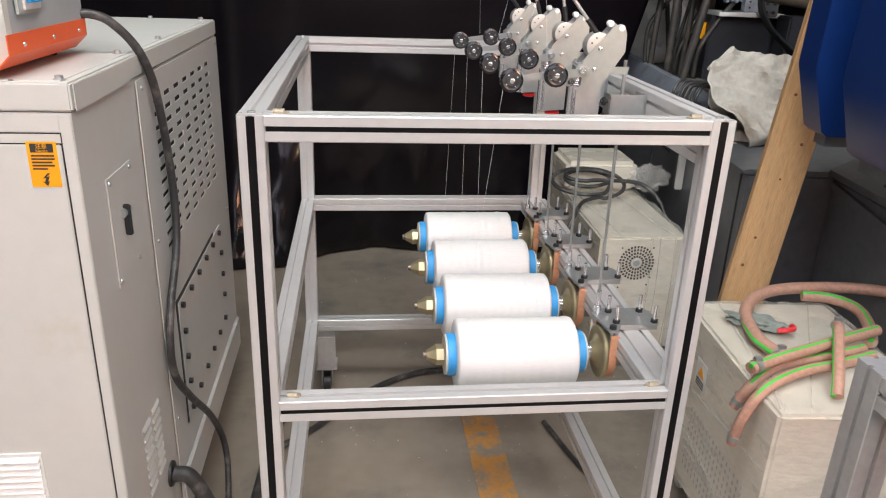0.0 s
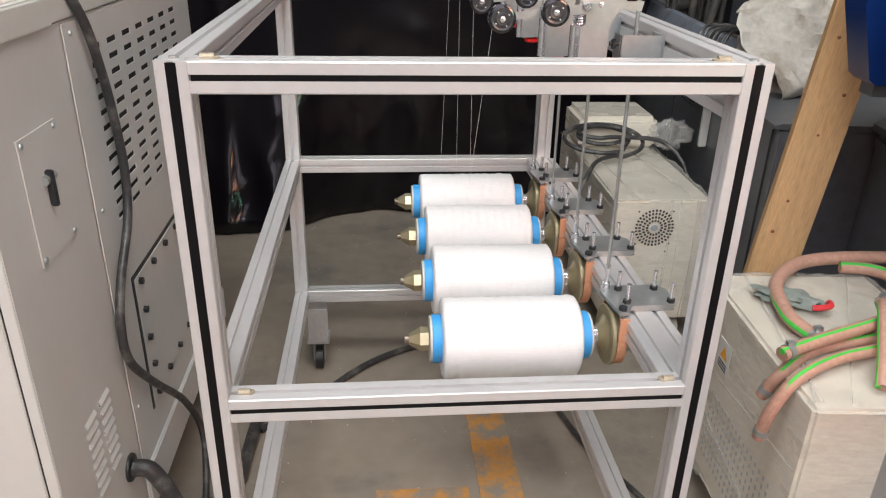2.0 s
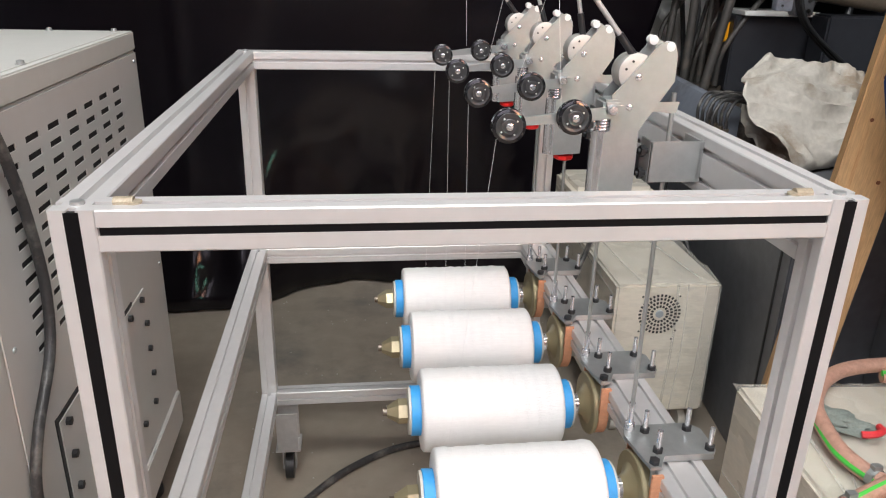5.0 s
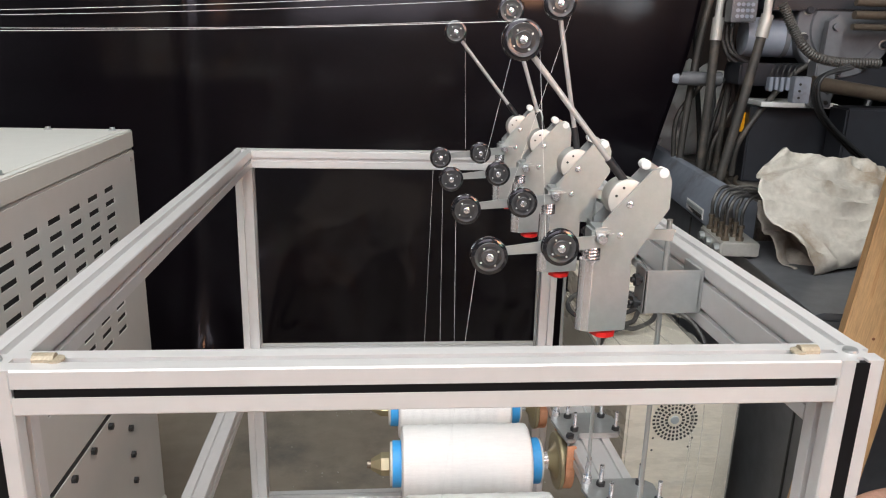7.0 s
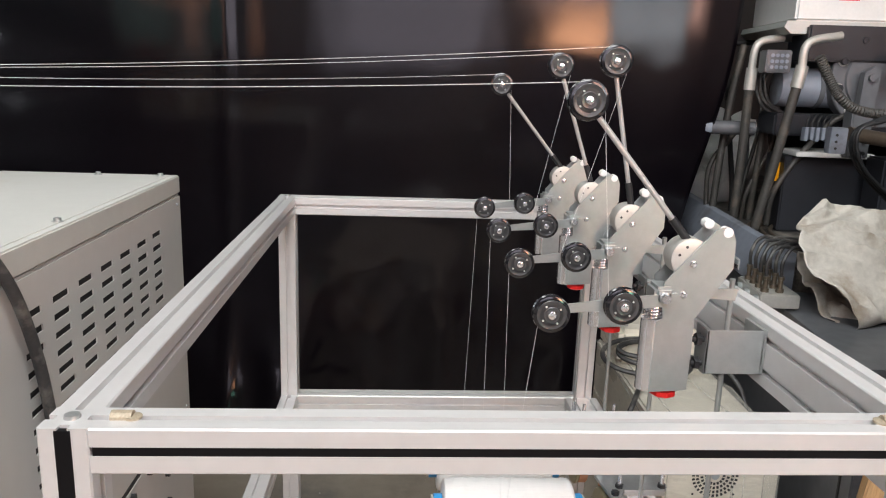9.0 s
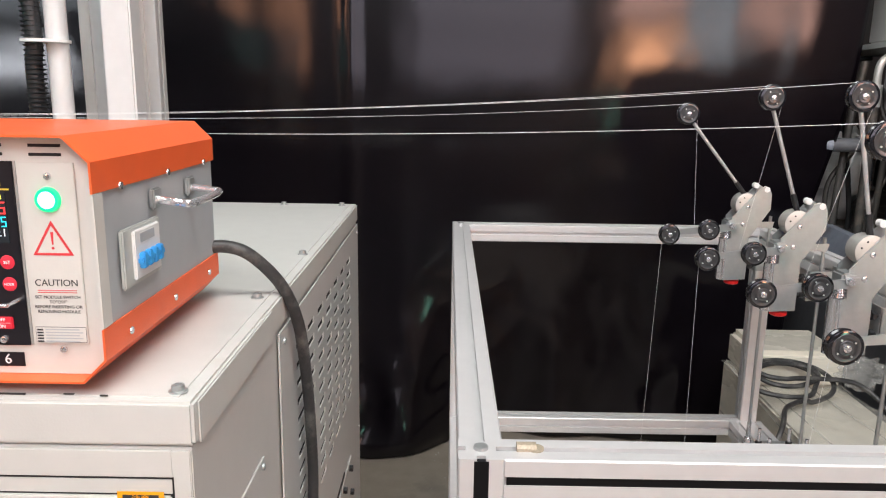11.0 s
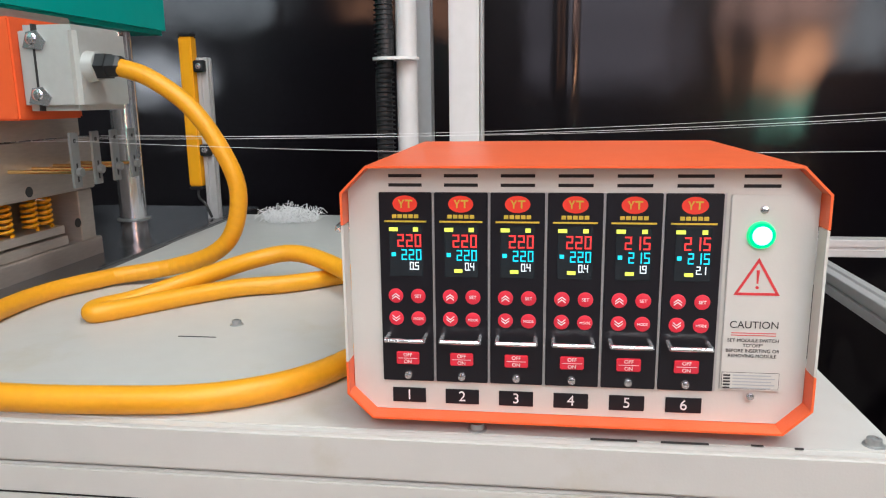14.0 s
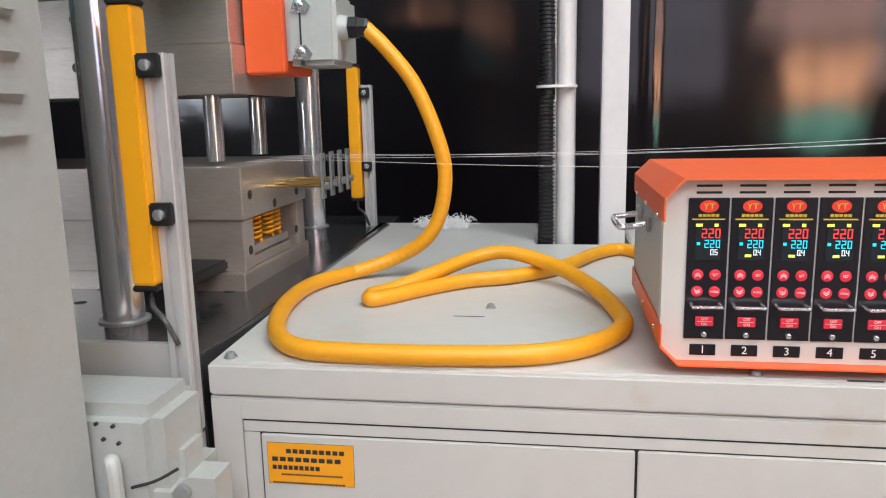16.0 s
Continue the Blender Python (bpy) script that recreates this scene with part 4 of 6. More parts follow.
for i in range(6):
    x0 = MX + MP * i + 0.0012
    x1 = MX + MP * (i + 1) - 0.0012
    xc, w = (x0 + x1) / 2, x1 - x0
    md = part("control_module", box(B(), x0, x1, Y - 0.003, Y - 0.0003, MZ0, MZ1, 0.0006), "module", ctl, "black plug-in control module")
    part("module_gap", box(B(), x1 + 0.0002, x1 + 0.0022, Y - 0.0016, Y - 0.0003, MZ0, MZ1), "alu_dark", md)
    y = Y - 0.003
    bm = B()
    bmesh.ops.create_circle(bm, cap_ends=True, segments=32, radius=1, matrix=Matrix.Translation((xc, y - 0.0004, at(0.058))) @ Matrix.Rotation(radians(90), 4, "X") @ Matrix.Diagonal((0.0108, 0.0073, 1, 1)))
    lg = part("badge", bm, "logo", md, "red oval badge")
    bm = prism(B(), [(xc - 0.006, at(0.037)), (xc - 0.0045, at(0.037)), (xc - 0.0032, at(0.055)), (xc - 0.0018, at(0.037)), (xc - 0.0003, at(0.037)), (xc - 0.0026, at(0.06)), (xc - 0.0026, at(0.078)), (xc - 0.0039, at(0.078)), (xc - 0.0039, at(0.06))], "y", y - 0.0007, y - 0.0005)
    box(bm, xc + 0.0002, xc + 0.0066, y - 0.0007, y - 0.0005, at(0.045), at(0.037))
    box(bm, xc + 0.0027, xc + 0.0041, y - 0.0007, y - 0.0005, at(0.078), at(0.045))
    part("badge_mark", bm, "gilt", md)
    for k in range(5):
        a = xc - 0.0115 + 0.0048 * k
        part("print_mark", box(B(), a, a + 0.0038, y - 0.0004, y, at(0.131), at(0.112)), "gilt", md)
    part("print_line", box(B(), xc - 0.0185, xc + 0.0185, y - 0.0004, y, at(0.152), at(0.143)), "gilt", md)
    lcd = part("display", box(B(), xc - 0.0143, xc + 0.0148, y - 0.0008, y, at(0.432), at(0.168)), "lcd", md)
    yl = y - 0.0009
    red, cyan, white = (("220", "220", "0.5"), ("220", "220", "0.4"), ("220", "220", "0.4"), ("220", "220", "0.4"), ("215", "215", "1.9"), ("215", "215", "2.1"))[i]
    digits("set_value", red, xc + 0.0138, yl, at(0.245), 0.0112, "seg_red", md)
    digits("read_value", cyan, xc + 0.0138, yl, at(0.318), 0.0094, "seg_cyan", md)
    part("unit_mark", box(B(), xc - 0.0125, xc - 0.0088, yl - 0.0004, yl, at(0.327), at(0.307)), "seg_cyan", md)
    digits("current_value", white, xc + 0.0115, yl, at(0.376), 0.0068, "seg_white", md)
    part("status_bar", box(B(), xc - 0.0142, xc - 0.0066, yl - 0.0004, yl, at(0.197), at(0.178)), "seg_yellow", md)
    part("status_bar", box(B(), xc + 0.0068, xc + 0.0112, yl - 0.0004, yl, at(0.198), at(0.177)), "seg_yellow", md)
    if i in (1, 2, 3, 4, 5):
        part("status_bar", box(B(), xc - 0.006, xc + 0.0012, yl - 0.0004, yl, at(0.408), at(0.39)), "seg_yellow", md)
    for r, (fr, word) in enumerate(((0.537, "SET"), (0.657, "MODE"))):
        for cx in (-0.0098, 0.0102):
            b = part("push_button", lathe(B(), [(-0.0009, 0.0055), (-0.0006, 0.0064), (0, 0.0066)], (xc + cx, y, at(fr)), "y", 28), "button", md, "round red film button")
            if cx > 0:
                words("button_word", word, 0.0041 if r == 0 else 0.0032, facing_front(xc + cx, y - 0.0012, at(fr)), "whiteink", md)
            else:
                s = 1 if r == 0 else -1
                bm = B()
                for q in (0.0011, -0.0013):
                    zc = at(fr) + q
                    prism(bm, [(xc + cx - 0.0034, zc - s * 0.0011), (xc + cx, zc + s * 0.0016), (xc + cx + 0.0034, zc - s * 0.0011), (xc + cx + 0.0034, zc - s * 0.0021), (xc + cx, zc + s * 0.0006), (xc + cx - 0.0034, zc - s * 0.0021)], "y", y - 0.0013, y - 0.001)
                part("arrow_mark", bm, "whiteink", md)
    zz = at(0.745)
    hd = part("pull_handle", tube(B(), [(xc - 0.0165, y, zz), (xc - 0.0165, y - 0.017, zz), (xc - 0.0145, y - 0.0185, zz), (xc + 0.0145, y - 0.0185, zz), (xc + 0.0165, y - 0.017, zz), (xc + 0.0165, y, zz)], 0.0019, 8, 4), "chrome", md, "chrome wire pull handle")
    sw = part("rocker_switch", box(B(), xc - 0.0103, xc + 0.0103, y - 0.0025, y, at(0.905), at(0.837), 0.0008), "button", md, "red rocker switch")
    words("switch_word", "OFF", 0.0046, facing_front(xc, y - 0.0028, at(0.852)), "whiteink", md)
    words("switch_word", "ON", 0.0046, facing_front(xc, y - 0.0028, at(0.889)), "whiteink", md)
    part("switch_line", box(B(), xc - 0.0085, xc + 0.0085, y - 0.0028, y - 0.0025, at(0.8715), at(0.8695)), "whiteink", md)
    part("module_screw", lathe(B(), [(-0.0035, 0.0015), (-0.003, 0.0032), (0, 0.0036)], (xc, y, at(0.966)), "y", 16), "chrome", md)
    nm = part("number_plate", box(B(), xc - 0.0152, xc + 0.0152, Y - 0.0012, Y - 0.0003, 1.3155, 1.3295, 0.0003), "module", ctl, "black zone number plate")
    words("zone_number", str(i + 1), 0.0135, facing_front(xc, Y - 0.0016, 1.3225), "whiteink", nm)
for i in range(7):
    xc = MX + MP * (i + 0.5) + (0.004 if i == 6 else 0)
    for z in (1.5225, 1.5145):
        bm = box(B(), xc - 0.0145, xc + 0.0145, Y - 0.0006, Y - 0.0002, z - 0.0014, z + 0.0014)
        part("vent_slot", bm, "dark", ctl)
px0, px1 = -0.5915, -0.5425
pxc = (px0 + px1) / 2
blank = part("blank_panel", box(B(), px0, px1, Y - 0.003, Y - 0.0003, MZ0 + 0.002, MZ1 - 0.001, 0.0005), "beige", ctl, "ivory caution panel")
y = Y - 0.003
part("pilot_lamp_ring", lathe(B(), [(-0.004, 0.0085), (-0.004, 0.0105), (0, 0.0115)], (pxc, y, 1.4745), "y", 28), "green_ring", blank, "lit green lamp ring")
part("pilot_lamp", lathe(B(), [(-0.007, 0.002), (-0.006, 0.006), (-0.003, 0.0086), (0, 0.0088)], (pxc, y, 1.4745), "y", 28), "green_lamp", blank, "lit green pilot lamp")
tri = [(pxc - 0.0185, 1.4235), (pxc + 0.0185, 1.4235), (pxc, 1.4555)]
tin = [(pxc - 0.0148, 1.4257), (pxc + 0.0148, 1.4257), (pxc, 1.4512)]
bm = B()
for k in range(3):
    prism(bm, [tri[k], tri[(k + 1) % 3], tin[(k + 1) % 3], tin[k]], "y", y - 0.0004, y)
prism(bm, [(pxc - 0.0013, 1.445), (pxc + 0.0013, 1.445), (pxc + 0.0006, 1.4335), (pxc - 0.0006, 1.4335)], "y", y - 0.0004, y)
rod(bm, (pxc, y, 1.4302), (pxc, y - 0.0004, 1.4302), 0.0013, seg=12)
part("warning_triangle", bm, "redink", blank, "red warning triangle")
words("caution_word", "CAUTION", 0.0088, facing_front(pxc, y - 0.0003, 1.3975), "ink", blank)
for z in (1.3905, 1.3885):
    part("rule", box(B(), pxc - 0.018, pxc + 0.018, y - 0.0003, y, z - 0.0003, z + 0.0003), "redink", blank)
for k, wd in enumerate(("SET MODULE SWITCH", "TO\"OFF\"", "BEFORE INSERTING OR", "REMOVING MODULE")):
    words("caution_text", wd, 0.0042, facing_front(pxc, y - 0.0003, 1.384 - 0.0046 * k), "ink", blank)
fr = part("code_table", box(B(), pxc - 0.0235, pxc + 0.0235, y - 0.0002, y, 1.3405, 1.3555), "ink", blank)
part("code_field", box(B(), pxc - 0.0231, pxc + 0.0231, y - 0.0004, y, 1.3409, 1.3551), "beige", blank)
for k in range(5):
    z = 1.3535 - 0.0028 * k
    part("code_mark", box(B(), pxc - 0.0222, pxc - 0.0165, y - 0.0006, y, z - 0.0016, z), "ink", blank)
    part("code_line", box(B(), pxc - 0.0145, pxc + 0.017 + 0.003 * (k % 2), y - 0.0006, y, z - 0.0011, z), "boxgrey", blank)
for z in (1.4955, 1.334):
    part("panel_screw", lathe(B(), [(-0.0025, 0.0012), (-0.002, 0.003), (0, 0.0034)], (pxc + 0.001, y, z), "y", 16), "chrome", blank)
# side handles, power inlet, screws, feet
for sx, xs in ((1, CX1), (-1, CX0)):
    h = part("carry_handle", tube(B(), [(xs, 1.309, 1.46), (xs + sx * 0.03, 1.309, 1.456), (xs + sx * 0.04, 1.319, 1.455), (xs + sx * 0.04, 1.403, 1.455), (xs + sx * 0.03, 1.413, 1.456), (xs, 1.413, 1.46)], 0.0042, 10, 6), "chrome", ctl, "chrome carrying handle")
    for yy in (1.309, 1.413):
        part("handle_foot", box(B(), min(xs, xs + sx * 0.006), max(xs, xs + sx * 0.006), yy - 0.011, yy + 0.011, 1.45, 1.472, 0.002), "steel", h)
    for yy in (1.235, 1.355, 1.475):
        for z in (1.483, 1.34):
            part("cover_screw", lathe(B(), [(0, 0.004), (sx * 0.0012, 0.0036)], (xs + sx * 0.0003, yy, z), "x", 12), "chrome", ctl)
inlet = part("breaker", box(B(), CX1 + 0.0005, CX1 + 0.005, 1.22, 1.31, 1.384, 1.442, 0.0015), "conn", ctl, "pale circuit breaker plate with blue toggles")
part("breaker_body", box(B(), CX1 + 0.005, CX1 + 0.0085, 1.238, 1.3, 1.39, 1.438, 0.001), "white", inlet)
part("breaker_print", box(B(), CX1 + 0.0086, CX1 + 0.009, 1.25, 1.285, 1.425, 1.434), "boxgrey", inlet)
part("toggle_bar", box(B(), CX1 + 0.0085, CX1 + 0.014, 1.242, 1.298, 1.405, 1.411, 0.001), "blue", inlet)
for k in range(4):
    part("toggle", box(B(), CX1 + 0.0085, CX1 + 0.0145, 1.245 + 0.0135 * k, 1.253 + 0.0135 * k, 1.4, 1.416, 0.001), "blue", inlet)
for x in (CX0 + 0.06, CX1 - 0.06):
    for yy in (CY0 + 0.03, CY1 - 0.03):
        part("foot", rod(B(), (x, yy, TZ + 0.0017), (x, yy, CZ0), 0.011, seg=16), "rubber", ctl)

# thick black cable from the controller over the bench edge to the floor
pts = [(-0.54, 1.5, 1.365), (-0.51, 1.515, 1.366), (-0.478, 1.525, 1.352), (-0.442, 1.545, 1.305), (-0.426, 1.575, 1.24), (-0.424, 1.612, 1.15), (-0.424, 1.636, 1.06), (-0.424, 1.648, 0.95), (-0.424, 1.62, 0.85), (-0.424, 1.53, 0.76), (-0.424, 1.487, 0.68), (-0.424, 1.5, 0.59), (-0.42, 1.6, 0.47), (-0.41, 1.76, 0.3), (-0.395, 1.82, 0.15), (-0.38, 1.72, 0.04), (-0.36, 1.55, 0.016), (-0.35, 1.4, 0.014)]
tagged(part("power_cable", tube(B(), pts, 0.0088, 12, 8), "cable"), "thick dusty black power cable hanging from the controller", "cable")
pts = [(-0.44, 1.452, 0.36), (-0.4, 1.452, 0.345), (-0.36, 1.45, 0.24), (-0.35, 1.45, 0.1), (-0.34, 1.52, 0.022), (-0.31, 1.75, 0.02), (-0.29, 2.1, 0.02), (-0.25, 2.2, 0.02)]
tagged(part("power_cable", tube(B(), pts, 0.018, 12, 8), "cable"), "thick black corrugated cable leaving the bench side", "cable")
pts = [(-0.28, 2.0, 0.014), (-0.17, 2.1, 0.014), (0.05, 2.35, 0.014), (0.3, 2.46, 0.014), (0.7, 2.4, 0.014)]
tagged(part("floor_cable", tube(B(), pts, 0.011, 10, 8), "cable"), "black cable lying across the concrete floor", "cable")
pts = [(0.62, 2.1, 0.012), (0.68, 1.85, 0.012), (0.78, 1.62, 0.012), (0.8, 1.4, 0.012), (0.85, 1.1, 0.012)]
tagged(part("floor_cable", tube(B(), pts, 0.008, 10, 8), "cable"), "thin black cable lying across the concrete floor", "cable")

# conduits behind the bench
tagged(part("conduit_post", rod(B(), (-1.019, 2.112, 0.0), (-1.019, 2.112, 3.4), 0.0215, seg=28), "conduit"), "white round conduit rising behind the bench", "conduit")
tagged(part("conduit_post", box(B(), -0.934, -0.872, 2.127, 2.183, 0.0, 3.4, 0.004), "conduit"), "white square trunking post rising behind the bench", "conduit")
for x, w in ((-1.02, 0.058), (-0.898, 0.048)):
    pts = [(x - w / 2 + p, 2.27 + q) for p, q in section(w, 0.045)]
    tagged(part("profile_post", prism(B(), pts, "z", 0.0, 3.4), "alu"), "slotted aluminium post behind the bench", "post")
bm = B()
line = smooth_line([(-1.063, 2.1, 0.9), (-1.063, 2.1, 1.3), (-1.066, 2.1, 1.6), (-1.06, 2.098, 1.68), (-1.065, 2.1, 2.0), (-1.063, 2.1, 2.6)], 40)
tube(bm, None, 0.017, 12, line=line)
cc = part("corrugated_conduit", bm, "rubber")
tagged(cc, "black corrugated cable conduit tied to the white post", "conduit")
for k in range(120):
    z = 1.2 + 0.0095 * k
    if k < 110:
        bm = lathe(B(), [(-0.002, 0.0175), (0, 0.021), (0.002, 0.0175)], (-1.063, 2.1, z), "z", 12)
        part("ring", bm, "rubber", cc)
tagged(part("cable_tie", lathe(B(), [(-0.003, 0.046), (-0.003, 0.048), (0.003, 0.048), (0.003, 0.046)], (-1.04, 2.106, 1.665), "z", 20), "white"), "white cable tie round conduit and post", "cable tie")

# yarn waste on the bench
random.seed(5)
bm = B()
for k in range(420):
    a, r0 = random.uniform(0, 6.28), random.uniform(0, 0.055)
    p = Vector((-1.345 + r0 * math.cos(a) * 1.3, 2.29 + r0 * math.sin(a), TZ + 0.004))
    d = Vector((random.uniform(-1, 1), random.uniform(-1, 1), random.uniform(0.0, 0.7))).normalized()
    l = random.uniform(0.015, 0.05)
    q = p + d * l
    mid = (p + q) / 2 + Vector((0, 0, random.uniform(0.002, 0.022)))
    q.z = max(q.z, TZ + 0.004)
    tube(bm, [p, mid, q], 0.0008, 4, 3)
tagged(part("yarn_waste", bm, "fluff"), "loose tangle of white yarn offcuts on the bench", "yarn waste", kind="stuff")

# ---- the press ----
BZ = 1.292
press = thing("press_bed", "steel press bed with cream front guard and round guide columns", "press")
bm = box(B(), -3.0, -1.525, 1.18, 2.55, 1.1, BZ, 0.003)
part("bed_plate", bm, "bed", press, "oily ground steel bed plate")
for k in range(26):
    x, yy = -1.6 - 0.085 * (k % 9) - 0.02 * (k // 9), 1.36 + 0.1 * (k // 9) + 0.02 * (k % 3)
    if not (-2.5 < x < -1.62 and yy > 1.6):
        part("tapped_hole", lathe(B(), [(0.0, 0.011), (0.0006, 0.0105)], (x, yy, BZ), "z", 16), "dark", press)
part("bed_edge", box(B(), -1.5245, -1.51, 1.185, 2.34, 1.1, 1.3, 0.002), "bed", press, "dark steel edge strip")
part("front_guard", box(B(), -2.4, -1.536, 1.166, 1.177, 1.2, 1.32, 0.001), "cab", press, "cream sheet guard")
part("support_beam", box(B(), -2.6, -1.512, 1.13, 1.5, 1.09, 1.195, 0.004), "cab", press)
part("frame_body", box(B(), -3.0, -1.54, 1.2, 2.6, 0.0, 1.09, 0.01), "cab", press, "cream machine frame")
for x in (-1.665, -2.5):
    for yy in (1.264, 2.14):
        c0 = part("guide_column", rod(B(), (x, yy, BZ), (x, yy, 2.9), 0.0295, seg=40), "chrome", press, "polished round guide column")
        part("column_collar", lathe(B(), [(0.028, 0.033), (0.029, 0.0365), (0.033, 0.0365), (0.034, 0.033)], (x, yy, BZ), "z", 32), "steel", c0)
# lower mould
mould = thing("lower_mould", "two-tier ground steel lower mould clamped on the bed", "mould", "", (0.045, -0.04, 0.008))
part("clamp_plate", box(B(), -2.4, -1.652, 1.60, 1.96, 1.28, 1.318, 0.002), "mould", mould)
bm = box(B(), -2.39, -1.655, 1.612, 1.66, 1.318, 1.414, 0.0015)
box(bm, -2.39, -1.655, 1.9, 1.945, 1.318, 1.414, 0.0015)
box(bm, -2.39, -1.9, 1.66, 1.87, 1.318, 1.414)
part("spacer_block", bm, "mould", mould)
part("ejector_plate", box(B(), -2.4, -1.66, 1.665, 1.865, 1.319, 1.336, 0.001), "mould", mould)
part("ejector_plate", box(B(), -2.4, -1.665, 1.665, 1.865, 1.34, 1.355, 0.001), "mould", mould)
# the pocket's shaded depth put in as a near-black block
part("pocket_back", box(B(), -1.95, -1.89, 1.66, 1.87, 1.355, 1.414), "dark", mould)
part("cavity_plate", box(B(), -2.395, -1.65, 1.606, 1.95, 1.416, 1.513, 0.002), "mould", mould, "bright ground cavity plate")
for yy in (1.69, 1.735, 1.80, 1.84):
    pts = [(-1.685 + 0.012 * math.cos(a), yy + 0.012 * math.sin(a), 1.357 + 0.0095 * a / 6.283) for a in np.linspace(0, 6.283 * 5.5, 66)]
    part("mould_spring", tube(B(), None, 0.0028, 6, line=[Vector(p) for p in pts]), "sensor", mould, "yellow die spring")
for yy, z in ((1.64, 1.355), (1.89, 1.355), (1.64, 1.46), (1.89, 1.44), (1.76, 1.43)):
    part("socket_screw", lathe(B(), [(0.0, 0.009), (0.001, 0.009), (0.0012, 0.006)], (-1.65 if z > 1.4 else -1.655, yy, z), "x", 14), "ink", mould)
for x, z in ((-1.86, 1.45), (-2.1, 1.35), (-1.9, 1.34), (-2.2, 1.46)):
    part("eye_bolt_hole", lathe(B(), [(0, 0.007), (-0.001, 0.007)], (x, 1.606 if z > 1.4 else 1.612, z), "y", 14), "ink", mould)
guides = thing("yarn_guide_set", "flat slotted yarn guides on brass screws at the mould", "yarn guide")
for k, (yy, z) in enumerate(EYES):
    zc = z - 0.03
    g = part("yarn_guide", box(B(), -1.488, -1.484, yy - 0.011, yy + 0.011, z - 0.075, z + 0.013, 0.0008), "steel", guides, "flat slotted yarn guide")
    part("guide_slot", box(B(), -1.4836, -1.4832, yy - 0.002, yy + 0.002, z - 0.066, z - 0.036), "ink", g)
    part("guide_eye", lathe(B(), [(0, 0.0035), (0.0006, 0.0033)], (-1.484, yy, z), "x", 12), "ink", g)
    part("guide_screw", rod(B(), (-1.61, yy, z - 0.05), (-1.476, yy, z - 0.05), 0.0032, seg=12), "gold", g, "brass guide screw")
    part("guide_nut", rod(B(), (-1.4825, yy, z - 0.05), (-1.475, yy, z - 0.05), 0.0075, seg=6), "steel", g)
# clamp on the bed
cl = thing("toe_clamp", "black oxide toe clamp holding the mould on the bed", "clamp", "", (0.045, -0.04, 0.008))
part("clamp_bar", box(B(), -1.79, -1.69, 1.475, 1.615, 1.322, 1.342, 0.004), "rubber", cl)
part("clamp_bolt", rod(B(), (-1.735, 1.52, 1.28), (-1.735, 1.52, 1.39), 0.009, seg=16), "rubber", cl)
part("clamp_nut", rod(B(), (-1.735, 1.52, 1.342), (-1.735, 1.52, 1.362), 0.016, seg=6), "rubber", cl)
part("heel_block", box(B(), -1.785, -1.695, 1.475, 1.5, 1.28, 1.322, 0.002), "rubber", cl)

# moving upper platen with upper mould and connector box (pose zero: closed)
OFF = (0.045, -0.04, 0.008)
platen = thing("upper_platen", "teal press platen carrying the upper mould and orange connector box", "press platen")
part("platen_body", box(B(), -2.62, -1.612, 1.18, 2.27, 1.735, 2.05, 0.01), "teal", platen, "teal enamelled platen")
part("top_clamp_plate", box(B(), -2.4, -1.652, 1.6, 1.93, 1.69, 1.729, 0.002), "mould", platen)
part("hot_plate", box(B(), -2.39, -1.655, 1.612, 1.92, 1.605, 1.689, 0.002), "mould", platen)
part("core_plate", box(B(), -2.395, -1.65, 1.606, 1.92, 1.516, 1.604, 0.002), "mould", platen, "bright ground core plate")
for x, yy in ((-1.72, 1.66), (-1.72, 1.87), (-2.3, 1.66), (-2.3, 1.87)):
    part("guide_bush", rod(B(), (x, yy, 1.395), (x, yy, 1.516), 0.017, seg=24), "chrome", platen, "polished guide pin")
for k in range(5):
    part("core_pin", box(B(), -1.665, -1.653, 1.7 + 0.035 * k, 1.714 + 0.035 * k, 1.5135, 1.55), "rubber", platen)
for x in (-1.95, -2.2):
    for z in (1.57, 1.655):
        part("socket_hole", lathe(B(), [(0, 0.009), (-0.001, 0.009)], (x, 1.606 if z < 1.6 else 1.612, z), "y", 14), "ink", platen)
part("platen_clamp", box(B(), -1.9, -1.78, 1.5, 1.612, 1.7, 1.722, 0.004), "rubber", platen, "black toe clamp")
part("platen_clamp_bolt", rod(B(), (-1.83, 1.55, 1.66), (-1.83, 1.55, 1.73), 0.012, seg=16), "rubber", platen)
ob_ = part("connector_back", box(B(), -1.649, -1.575, 1.66, 1.82, 1.552, 1.705, 0.003), "orange", platen, "orange sheet steel mounting box")
cbx = part("connector_housing", box(B(), -1.574, -1.478, 1.668, 1.812, 1.566, 1.693, 0.009), "conn", platen, "grey die-cast connector hood")
part("hood_joint", box(B(), -1.545, -1.542, 1.6665, 1.8135, 1.566, 1.6935), "ink", cbx)
for z in (1.59, 1.672):
    bm = lathe(B(), [(-0.006, 0.006), (-0.004, 0.009), (0, 0.009)], (-1.545, 1.668, z), "y", 14)
    prism(bm, [(-1.56, z - 0.012), (-1.53, z - 0.017), (-1.522, z - 0.004), (-1.535, z + 0.012), (-1.552, z + 0.01)], "y", 1.6645, 1.6665)
    part("latch", bm, "chrome", cbx, "bright spring latch")
part("gland_seat", lathe(B(), [(0, 0.024), (0.012, 0.022), (0.018, 0.022), (0.019, 0.016)], (-1.479, 1.70, 1.632), "x", 28), "conn", cbx)
